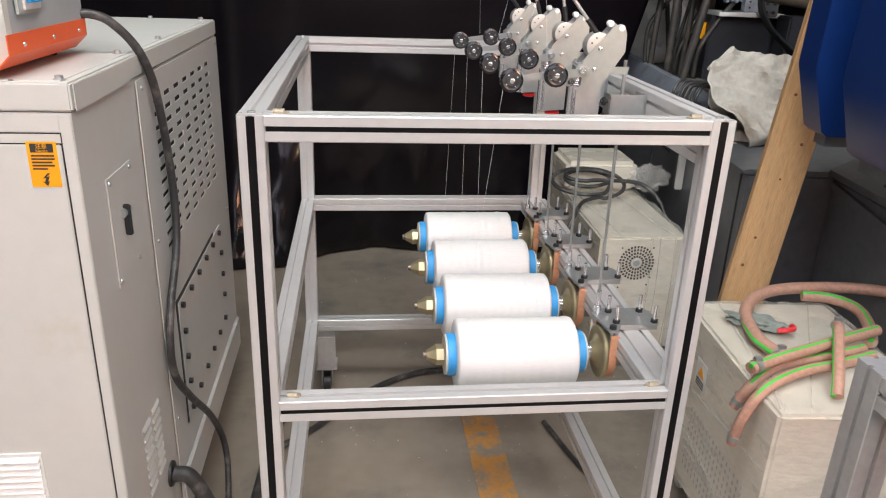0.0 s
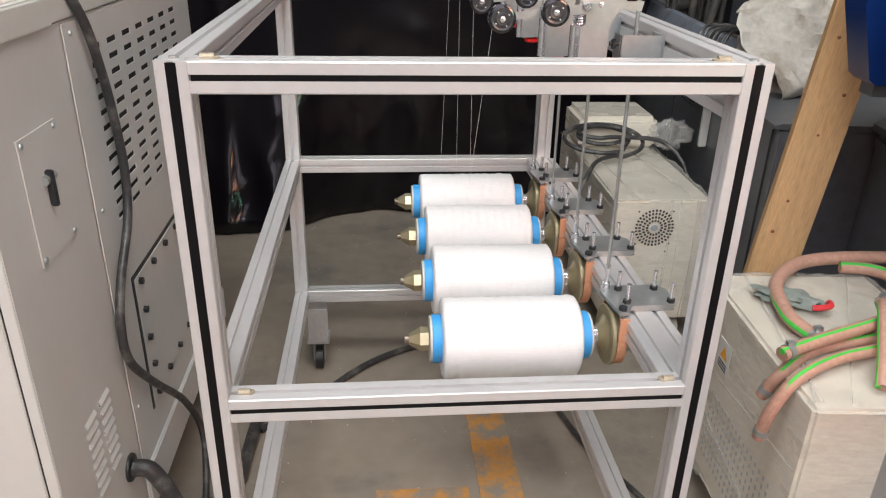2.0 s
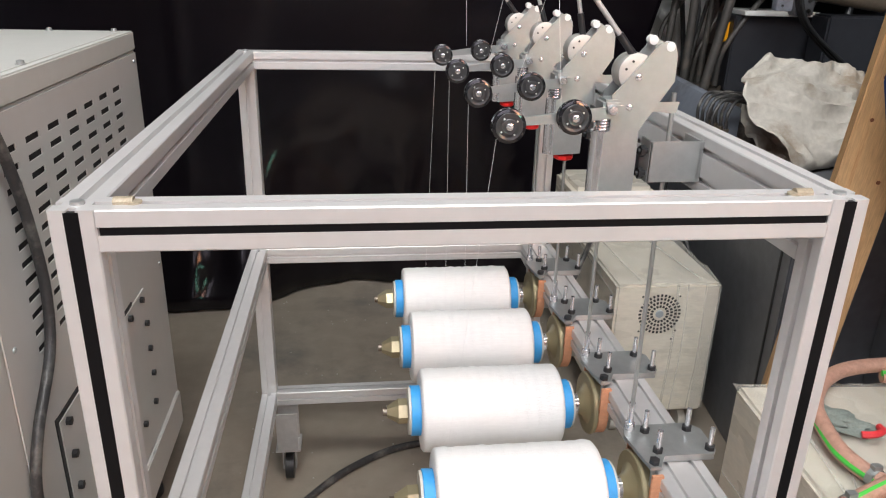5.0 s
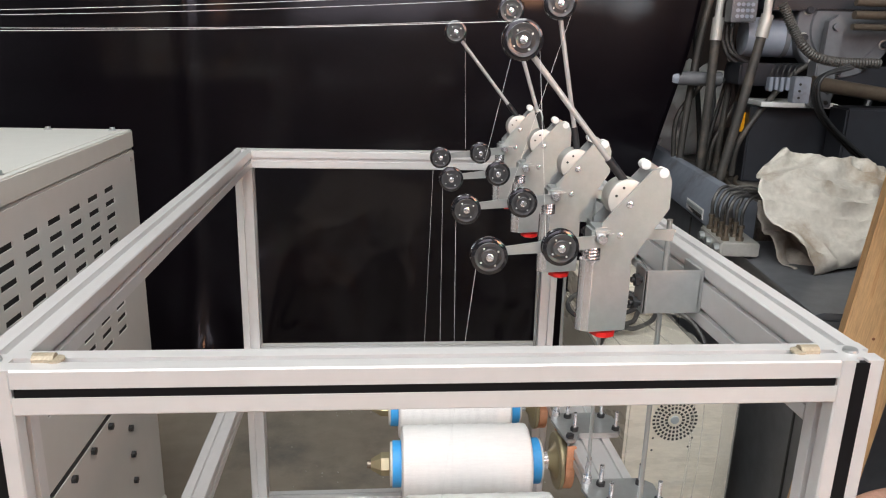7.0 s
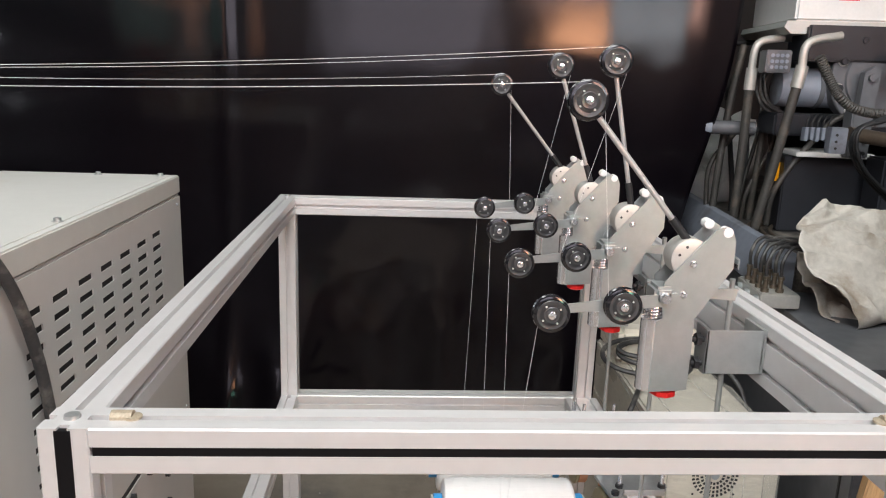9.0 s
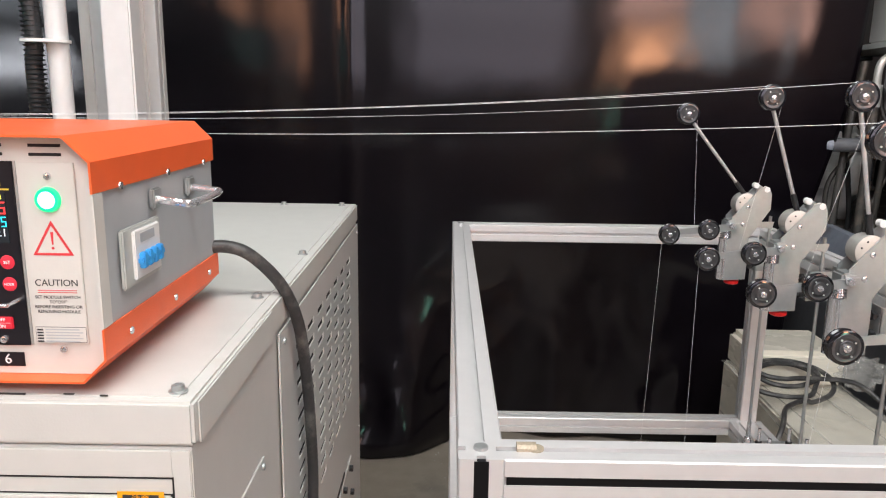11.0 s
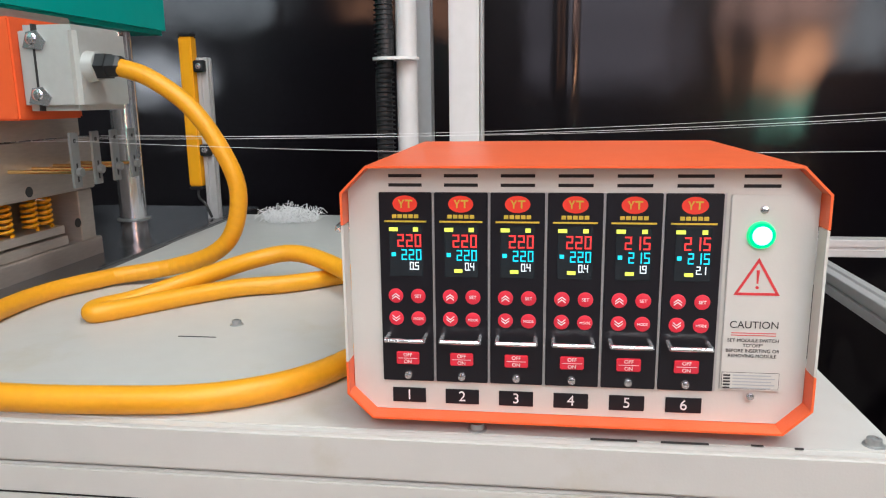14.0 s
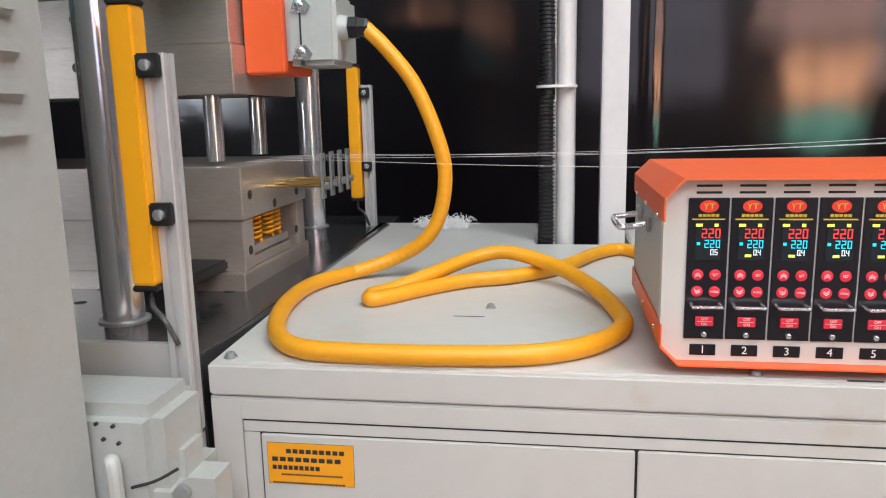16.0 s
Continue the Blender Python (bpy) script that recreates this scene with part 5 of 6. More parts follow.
part("cable_gland", lathe(B(), [(0.018, 0.021), (0.034, 0.021), (0.035, 0.0185), (0.05, 0.0175), (0.055, 0.014)], (-1.479, 1.70, 1.632), "x", 6), "rubber", cbx, "dark ribbed cable gland", deg=20)

# set the upper mould and connector over the lower mould
for o in platen.children:
    if not o.name.startswith("platen_body"):
        o.location = OFF

# sensors
def light_curtain(x, yy, z0, z1, px, pz0, pz1, s):
    t = thing("light_curtain", "yellow safety light bar on an aluminium profile post", "safety sensor", "safety sensors")
    part("bar", box(B(), x - 0.016, x + 0.016, yy - 0.016, yy + 0.016, z0, z1, 0.003), "sensor", t)
    part("bar_window", box(B(), x - s * 0.016, x - s * 0.0175, yy - 0.008, yy + 0.008, z0 + 0.02, z1 - 0.02) if s < 0 else box(B(), x - 0.0175, x - 0.016, yy - 0.008, yy + 0.008, z0 + 0.02, z1 - 0.02), "ink", t)
    for z in (z0 - 0.008, z1):
        part("end_cap", box(B(), x - 0.0165, x + 0.0165, yy - 0.0165, yy + 0.0165, z, z + 0.008, 0.002), "rubber", t)
    pts = [(px - 0.0125 + p, yy - 0.002 + q) for p, q in section(0.028, 0.028)]
    part("post", prism(B(), pts, "z", pz0, pz1), "alu", t)
    for z in (z0 + 0.09, z1 - 0.07):
        b = part("clamp_block", box(B(), px - 0.014, px + 0.014, yy - 0.016, yy - 0.003, z - 0.014, z + 0.014, 0.002), "rubber", t)
        part("clamp_screw", lathe(B(), [(-0.005, 0.003), (-0.004, 0.007), (0, 0.0075)], (px, yy - 0.0161, z), "y", 14), "chrome", b)
    part("lead", tube(B(), [(x, yy, z0 - 0.005), (x, yy, z0 - 0.03), (x + 0.02, yy - 0.01, z0 - 0.045), (x + 0.03, yy, z0 - 0.08)], 0.0035, 8, 6), "cable", t)


light_curtain(-1.548, 1.146, 1.407, 1.745, -1.519, 1.205, 1.69, 1)
light_curtain(-1.598, 2.335, 1.375, 1.737, -1.566, 1.292, 1.688, 1)

# grey cabinet with pressed louvres
lc = thing("louvred_cabinet", "light grey control cabinet with pressed vent louvres", "cabinet")
part("cabinet_body", box(B(), -2.3, -1.55, 0.2, 1.0, 0.0, 2.1, 0.004), "conn", lc)
for k in range(9):
    z = 1.595 + 0.0385 * k
    bm = B()
    box(bm, -1.552, -1.541, 0.7, 0.958, z, z + 0.019, 0.0055)
    part("louvre", bm, "conn", lc)
# servo motor under the press table
mo = thing("servo_motor", "light grey cast motor housing below the press bed", "motor")
part("motor_body", box(B(), -1.68, -1.474, 1.005, 1.12, 0.9, 1.298, 0.016), "conn", mo)
part("motor_shoulder", box(B(), -1.68, -1.432, 1.012, 1.125, 0.9, 1.232, 0.035), "conn", mo)
part("cover_seam", tube(B(), [(-1.51, 1.004, 1.205), (-1.48, 1.004, 1.215), (-1.455, 1.01, 1.228)], 0.002, 6, 5), "ink", mo)
part("shoulder_bolt", lathe(B(), [(-0.008, 0.004), (-0.007, 0.009), (0, 0.01)], (-1.452, 1.012, 1.2), "y", 14), "steel", mo)
part("motor_stand", box(B(), -1.68, -1.6, 1.02, 1.1, 0.0, 0.9, 0.004), "cab", mo)
for x, z in ((-1.525, 1.278), (-1.52, 1.258), (-1.545, 1.28), (-1.538, 1.262)):
    part("cover_screw", lathe(B(), [(-0.003, 0.0022), (0, 0.0025)], (x, 1.005, z), "y", 10), "ink", mo)
part("motor_conduit", tube(B(), [(-1.53, 1.0, 1.24), (-1.522, 0.992, 1.225), (-1.518, 0.99, 1.1), (-1.52, 1.0, 0.9)], 0.009, 10, 8), "conn", mo)

# ---- yellow hose ----
LOOP = [(-1.385, 1.66, 1.638), (-1.338, 1.66, 1.622), (-1.28, 1.665, 1.579), (-1.237, 1.67, 1.515), (-1.215, 1.675, 1.451), (-1.229, 1.68, 1.383), (-1.27, 1.685, 1.343), (-1.345, 1.69, 1.319), (-1.43, 1.66, 1.309)]
HZ = TZ + 0.0155
LAID = [LOOP[-1], (-1.477, 1.57, HZ), (-1.482, 1.46, HZ), (-1.46, 1.34, HZ), (-1.42, 1.245, HZ), (-1.367, 1.198, HZ), (-1.273, 1.188, HZ), (-1.167, 1.19, HZ), (-1.062, 1.206, HZ), (-0.988, 1.255, HZ), (-0.945, 1.335, HZ), (-0.945, 1.425, HZ), (-0.98, 1.54, HZ + 0.01),
        (-1.043, 1.645, 1.33), (-1.129, 1.69, 1.345), (-1.195, 1.675, 1.337), (-1.267, 1.585, 1.322), (-1.322, 1.53, HZ + 0.001), (-1.35, 1.49, HZ), (-1.337, 1.47, HZ - 0.001), (-1.27, 1.545, HZ - 0.001), (-1.2, 1.61, HZ), (-1.12, 1.648, HZ), (-1.03, 1.735, HZ), (-0.96, 1.87, HZ), (-0.9, 1.93, HZ), (-0.85, 1.86, HZ), (-0.82, 1.65, 1.34), (-0.82, 1.465, 1.38)]
tagged(part("supply_hose", tube(B(), LAID, 0.0138, 14, 10), "hose"), "thick yellow rubber hose looped over the bench top", "hose")
LINE = smooth_line(LOOP, 5)
links = []
for a, b in zip(LINE, LINE[1:]):
    bm = B()
    ln = (b - a).length
    lathe(bm, [(-0.0125, 0.003), (-0.009, 0.0105), (-0.004, 0.0132), (0, 0.0138), (ln, 0.0138), (ln + 0.004, 0.0132), (ln + 0.009, 0.0105), (ln + 0.0125, 0.003)], (0, 0, 0), "z", 16)
    o = part("supply_hose_link", bm, "hose", deg=60)
    links.append(tagged(o, "piece of the yellow rubber hose that rises with the platen", "hose", "hose pieces"))

# ---- moulding machine beside the rack ----
mach = thing("moulding_machine", "large dark grey injection moulding machine with hydraulic lines", "machine", "", (1.30, 2.67, 0))
mach.matrix_world = pose(1.30, 2.67, 0, 0, 0, -7.0)
# own axes: x away from the rack, y along the machine, wall face at x = 0
part("base_side", box(B(), 0.3, 1.4, -3.2, -0.452, 0.0, 0.86, 0.004), "mach", mach, "dark grey enamelled base wall")
bm = box(B(), 0.02, 1.4, -0.45, 3.0, 0.0, 0.86, 0.004)
part("base_side", bm, "mach", mach, "dark grey enamelled base wall")
part("base_ledge", prism(B(), [(0.02, 0.862), (0.0, 0.875), (0.0, 0.92), (0.055, 1.012), (0.075, 1.018), (0.095, 1.012), (0.095, 0.862)], "y", 0.25, 3.0), "mach2", mach, "mid grey sloped ledge")
part("deck", box(B(), 0.0965, 1.4, 0.25, 3.0, 0.862, 0.965, 0.003), "deck", mach, "dusty oily deck plate")
part("base_rim", prism(B(), [(0.02, 0.862), (0.0, 0.866), (0.0, 0.874), (0.02, 0.88), (1.4, 0.88), (1.4, 0.862)], "y", -0.45, 0.248), "mach", mach)
part("base_rim", prism(B(), [(0.3, 0.862), (0.28, 0.87), (0.28, 0.89), (0.36, 0.93), (1.4, 0.93), (1.4, 0.862)], "y", -3.2, -0.452), "mach", mach)
for k in range(5):
    part("wall_seam", box(B(), 0.015 + (0.28 if k < 2 else 0.0), 0.0195 + (0.28 if k < 2 else 0.0), -2.6 + 1.1 * k, -2.594 + 1.1 * k, 0.02, 0.85), "ink", mach)
part("sloped_rib", prism(B(), [(-2.4, 0.66), (-0.47, 0.855), (-0.47, 0.83), (-2.4, 0.63)], "x", 0.284, 0.2985), "mach", mach)
part("grab_handle", box(B(), -0.012, 0.018, 0.18, 0.2, 0.62, 0.82, 0.003), "cab", mach, "cream flat handle")
for k in range(4):
    for q in range(9):
        part("vent_hole", box(B(), 0.0165, 0.0192, 0.42 + 0.022 * q, 0.432 + 0.022 * q, 0.72 + 0.014 * k, 0.727 + 0.014 * k), "ink", mach)
pl = part("rating_plate", prism(B(), [(-0.001, 0.885), (-0.003, 0.887), (-0.003, 0.925), (-0.001, 0.927)], "y", 0.5, 0.72), "white", mach, "faded white rating plate")
part("rating_stripe", box(B(), -0.005, -0.0032, 0.51, 0.71, 0.905, 0.92), "boxgrey", pl)
for k in range(3):
    part("rating_line", box(B(), -0.005, -0.0032, 0.51, 0.62 + 0.03 * k, 0.888 + 0.005 * k, 0.891 + 0.005 * k), "ink", pl)
# valve block with fittings
vb = part("valve_block", box(B(), -0.09, 0.03, 0.02, 0.24, 0.885, 0.93, 0.004), "elbow", mach, "oily aluminium manifold block")
for k in range(4):
    for q in range(2):
        x, yy = -0.07 + 0.045 * q, 0.05 + 0.05 * k
        part("fitting", lathe(B(), [(0, 0.013), (0.012, 0.013), (0.013, 0.008), (0.04, 0.008), (0.041, 0.011), (0.05, 0.011)], (x, yy, 0.93), "z", 8), "ramtube", vb)
        part("pipe", tube(B(), [(x, yy, 0.975), (x, yy, 1.03), (x + 0.04, yy + 0.02, 1.07), (x + 0.15, yy + 0.05, 1.05)], 0.006, 8, 6), "cable", vb)
for yy in (0.05, 0.13, 0.2):
    part("plug", rod(B(), (-0.105, yy, 0.905), (-0.09, yy, 0.905), 0.014, seg=8), "steel", vb)
part("drain", rod(B(), (-0.05, 0.12, 0.86), (-0.05, 0.12, 0.886), 0.008, seg=10), "white", vb)
# black hydraulic hoses rising from the ledge to steel elbows
for line, r in (([(0.134, 1.046, 0.992), (0.136, 1.046, 1.302), (0.133, 1.046, 1.605), (0.148, 1.048, 1.726), (0.254, 1.061, 1.756)], 0.019), ([(0.14, 0.794, 0.991), (0.197, 0.801, 1.324), (0.244, 0.807, 1.616), (0.258, 0.809, 1.721), (0.384, 0.824, 1.754)], 0.019)):
    h = part("hydraulic_hose", tube(B(), line[:3], r, 14, 8), "hydraulic", mach, "stiff black hydraulic hose")
    part("hose_elbow", tube(B(), line[2:], r * 0.85, 14, 8), "elbow", h, "dull steel elbow pipe")
    lo, hi = Vector(line[2]), Vector(line[2]).lerp(Vector(line[1]), 0.22)
    part("hose_ferrule", rod(B(), hi, lo.lerp(Vector(line[3]), 0.2), r * 1.25, seg=20), "elbow", h)
for line, r in (([(0.216, 0.884, 0.993), (0.235, 0.886, 1.144), (0.363, 0.902, 1.344), (0.467, 0.915, 1.444), (0.593, 0.93, 1.44)], 0.012), ([(0.082, 1.191, 0.978), (0.087, 1.192, 1.161), (0.108, 1.194, 1.488), (0.14, 1.198, 1.729)], 0.016), ([(0.237, 1.16, 0.962), (0.248, 1.161, 1.221), (0.264, 1.163, 1.493), (0.301, 1.167, 1.684)], 0.014), ([(0.072, 1.24, 0.942), (0.06, 1.238, 1.181), (0.137, 1.248, 1.311), (0.217, 1.258, 1.414)], 0.011)):
    part("hydraulic_hose", tube(B(), line, r, 12, 8), "hydraulic", mach, "stiff black hydraulic hose")
for line in ([(0.222, 1.057, 1.667), (0.179, 1.052, 1.586), (0.206, 1.055, 1.494), (0.297, 1.066, 1.444)], [(0.233, 1.058, 1.656), (0.2, 1.054, 1.575), (0.227, 1.058, 1.49), (0.324, 1.069, 1.435)], [(0.22, 1.057, 1.679), (0.16, 1.049, 1.597), (0.193, 1.053, 1.482), (0.287, 1.065, 1.425)]):
    part("signal_cable", tube(B(), line, 0.006, 8, 8), "cable", mach)
for line in ([(0.421, 0.435, 1.457), (0.313, 0.421, 1.413), (0.358, 0.427, 1.281), (0.563, 0.452, 1.119)], [(0.425, 0.455, 1.462), (0.313, 0.441, 1.408), (0.357, 0.447, 1.279), (0.558, 0.471, 1.116)], [(0.427, 0.476, 1.467), (0.313, 0.462, 1.402), (0.357, 0.467, 1.277), (0.552, 0.491, 1.112)]):
    part("signal_cable", tube(B(), line, 0.0065, 8, 8), "rubber", mach)
line = [(0.179, 0.506, 1.663), (0.272, 0.517, 1.529), (0.372, 0.529, 1.477), (0.573, 0.554, 1.47)]
part("ribbed_conduit", ribbed(B(), line, 0.0165, 0.0016), "hydraulic", mach, "grey ribbed conduit")
# injection cylinder, flange plate, tie bars, carriage blocks
part("cylinder", lathe(B(), [(0.0, 0.05), (0.004, 0.074), (0.03, 0.08), (0.29, 0.08), (0.295, 0.09), (0.32, 0.09)], (0.245, 1.06, 1.555), "x", 36), "mach2", mach, "blue-grey hydraulic cylinder")
part("cylinder_band", lathe(B(), [(0.0, 0.082), (0.001, 0.084), (0.02, 0.084), (0.021, 0.082)], (0.4, 1.06, 1.555), "x", 36), "mach", mach)
fx, fy, fz = 0.615, 0.96, 1.6
part("cylinder_flange", lathe(B(), [(-0.03, 0.07), (-0.03, 0.14), (-0.02, 0.145), (-0.02, 0.195), (-0.014, 0.2), (0.05, 0.2)], (fx, fy, fz), "y", 44), "mach", mach, "dark round flange plate")
for k in range(10):
    a = 2 * math.pi * k / 10 + 0.25
    x, z = fx + 0.172 * math.cos(a), fz + 0.172 * math.sin(a)
    bolt = part("flange_bolt", lathe(B(), [(-0.042, 0.006), (-0.044, 0.007), (-0.044, 0.013), (-0.042, 0.0145), (-0.02, 0.0145)], (x, fy, z), "y", 16), "machtank", mach)
    part("washer", lathe(B(), [(-0.023, 0.012), (-0.023, 0.02), (-0.0205, 0.02)], (x, fy, z), "y", 20), "elbow", bolt)
for dz, r in ((0.09, 0.013), (0.045, 0.016), (0.0, 0.012)):
    part("tie_bar", rod(B(), (fx - 0.03, fy - 0.13, fz + dz), (fx + 0.6, fy - 0.05, fz + dz), r, seg=16), "ramtube", mach, "oily steel tie bar")
part("clevis", prism(B(), [(fx - 0.11, fz - 0.17), (fx - 0.05, fz - 0.17), (fx - 0.045, fz + 0.02), (fx - 0.07, fz + 0.045), (fx - 0.105, fz + 0.02)], "y", fy - 0.1, fy - 0.06), "mach", mach)
part("clevis_pin", rod(B(), (fx - 0.078, fy - 0.115, fz), (fx - 0.078, fy - 0.05, fz), 0.014, seg=16), "mach", mach)
# dark carriage frame behind the lines
part("carriage_beam", box(B(), 0.22, 1.2, 0.95, 1.15, 1.36, 1.45, 0.008), "machtank", mach)
part("carriage_beam", box(B(), 0.3, 1.2, 0.92, 1.1, 1.66, 1.8, 0.008), "machtank", mach)
part("carriage_upright", box(B(), 0.46, 0.54, 0.8, 0.88, 1.29, 1.47, 0.005), "mach", mach)
for k in range(2):
    for q in range(3):
        part("upright_bolt", rod(B(), (0.483 + 0.034 * k, 0.792, 1.31 + 0.04 * q), (0.483 + 0.034 * k, 0.8, 1.31 + 0.04 * q), 0.008, seg=6), "ink", mach)
part("side_port", rod(B(), (-0.02, 1.12, 1.375), (0.2, 1.12, 1.375), 0.03, seg=24), "mach", mach)
part("port_cap", lathe(B(), [(0, 0.02), (0.004, 0.036), (0.03, 0.036), (0.034, 0.03)], (-0.02, 1.12, 1.375), "x", 12), "mach2", mach)
for k in range(5):
    x = 0.32 + 0.022 * k
    part("terminal", box(B(), x - 0.007, x + 0.007, 0.86, 0.9, 1.345 + 0.006 * (k % 2), 1.4, 0.002), "mach2", mach)
    part("terminal_lead", tube(B(), [(x, 0.88, 1.4), (x + 0.005, 0.88, 1.43), (x + 0.03, 0.9, 1.45), (x + 0.08, 0.93, 1.45)], 0.004, 6, 5), "rubber", mach)
random.seed(21)
for k in range(9):
    x0, y0, x1 = random.uniform(0.12, 0.8), random.uniform(0.85, 1.5), random.uniform(-0.12, 0.2)
    z1 = random.uniform(1.3, 1.75)
    part("hydraulic_hose", tube(B(), [(x0, y0, 0.966), (x0 + x1 * 0.1, y0, 1.1), (x0 + x1 * 0.7, y0 + 0.03, (0.97 + z1) / 2 + 0.1), (x0 + x1, y0 + 0.06, z1), (x0 + x1 + 0.12, y0 + 0.07, z1 + 0.04)], random.choice((0.009, 0.012, 0.016)), 10, 6), random.choice(("rubber", "hydraulic")), mach, "stiff black hydraulic hose")
for k in range(3):
    part("deck_pipe", tube(B(), [(0.14 + 0.03 * k, 0.55, 0.975), (0.15 + 0.03 * k, 0.8, 0.975), (0.2 + 0.05 * k, 1.0, 0.978), (0.5, 1.15 + 0.03 * k, 0.98)], 0.008, 8, 6), "ramtube", mach)
# pale top cover with its tray
part("cover_tray", prism(B(), [(0.21, 1.79), (0.24, 1.765), (1.2, 1.765), (1.2, 1.815), (0.22, 1.815)], "y", 0.95, 1.5), "conn", mach, "pale grey cover tray")
part("top_cover", box(B(), 0.26, 1.2, 0.98, 1.5, 1.817, 2.2, 0.01), "white", mach, "white machine cover")
part("cover_mark", box(B(), 0.42, 0.5, 0.977, 0.9795, 1.9, 2.0), "redink", mach)
part("ram_tube", rod(B(), (0.402, 0.684, 1.391), (0.774, 0.73, 1.341), 0.027, seg=24), "ramtube", mach, "oily brown ram tube")
part("dark_tank", box(B(), 0.267, 0.625, 0.9, 1.119, 0.966, 1.282, 0.006), "machtank", mach, "dark blue-grey tank")
part("tank_tray", box(B(), 0.287, 0.595, 0.849, 1.099, 1.283, 1.302, 0.003), "white", mach, "white tray on the tank")
part("carriage_block", box(B(), 0.56, 0.82, 0.7, 0.85, 0.966, 1.3, 0.008), "machtank", mach)
part("carriage_block", box(B(), 0.503, 0.633, 0.621, 0.751, 0.966, 1.1, 0.006), "mach", mach)
part("bracket", box(B(), 0.336, 0.397, 0.676, 0.726, 1.314, 1.412, 0.003), "mach2", mach)
for k in range(3):
    part("bracket_bolt", rod(B(), (0.356, 0.672, 1.334 + 0.025 * k), (0.356, 0.677, 1.334 + 0.025 * k), 0.005, seg=6), "ink", mach)
part("back_panel", box(B(), 0.95, 1.35, -0.3, 2.9, 1.0, 2.6, 0.01), "machtank", mach)
jb = part("junction_box", box(B(), 0.15, 0.25, 0.93, 1.02, 1.61, 1.7, 0.005), "mach", mach, "grey connector box")
for k in range(4):
    for q in range(3):
        part("socket", rod(B(), (0.172 + 0.019 * k, 0.924, 1.632 + 0.023 * q), (0.172 + 0.019 * k, 0.93, 1.632 + 0.023 * q), 0.0075, seg=10), "mach2", jb)
part("yellow_tag", box(B(), 0.245, 0.285, 0.95, 0.954, 1.17, 1.25), "sensor", mach)
# blue guards
def blue_guard(ox, oy, width, length, z0, z1):
    """A hollow folded guard hanging above the base: a face with chamfered foot, its long side towards the rack."""
    g = part("blue_guard", prism(B(), [(ox, z0 + 0.13), (ox - 0.012, z0 + 0.17), (ox + 0.0, z1), (ox + width, z1), (ox + width, z0), (ox + 0.05, z0), (ox + 0.035, z0 + 0.012)], "y", oy, oy + length), "machblue", mach, "deep blue enamelled machine guard")
    part("guard_fold", box(B(), ox + 0.06, ox + width - 0.02, oy + 0.02, oy + length - 0.02, z0 - 0.03, z0 - 0.001), "mach", g)
    return g


part("guard_carrier", box(B(), 0.236, 1.2, -1.9, -0.82, 0.931, 1.74, 0.01), "machtank", mach, "dark machine housing behind the guards")
blue_guard(-0.055, -0.93, 0.289, 0.1, 1.095, 1.75)
blue_guard(-0.066, -1.3, 0.3, 0.21, 1.085, 1.75)


# things standing behind the machine, seen between its hoses
bm = B()
bmesh.ops.create_icosphere(bm, subdivisions=4, radius=1)
for v in bm.verts:
    k = 1 + 0.4 * noise.noise(v.co * 2.0) - 0.4 * abs(noise.noise(v.co * 4.5))
    v.co = (v.co.x * 0.22 * k, v.co.y * 0.16 * k, max(-0.23, v.co.z * 0.24 * k))
bg = part("plastic_bag", bm, "white", deg=60)
bg.matrix_world = pose(1.75, 4.35, 1.19)
tagged(bg, "crumpled white plastic bag on the machine base", "bag")
tagged(part("white_board", box(B(), 2.0, 2.75, 3.3, 3.33, 1.02, 1.27, 0.004), "white"), "white board leaning behind the machine lines", "board")

# ---- sack ----
def ridge(x, y, z):
    """Sharp crests between soft hollows, as in folded stiff cloth."""
    return 1 - min(1.0, 2.4 * abs(noise.noise((x, y, z))))


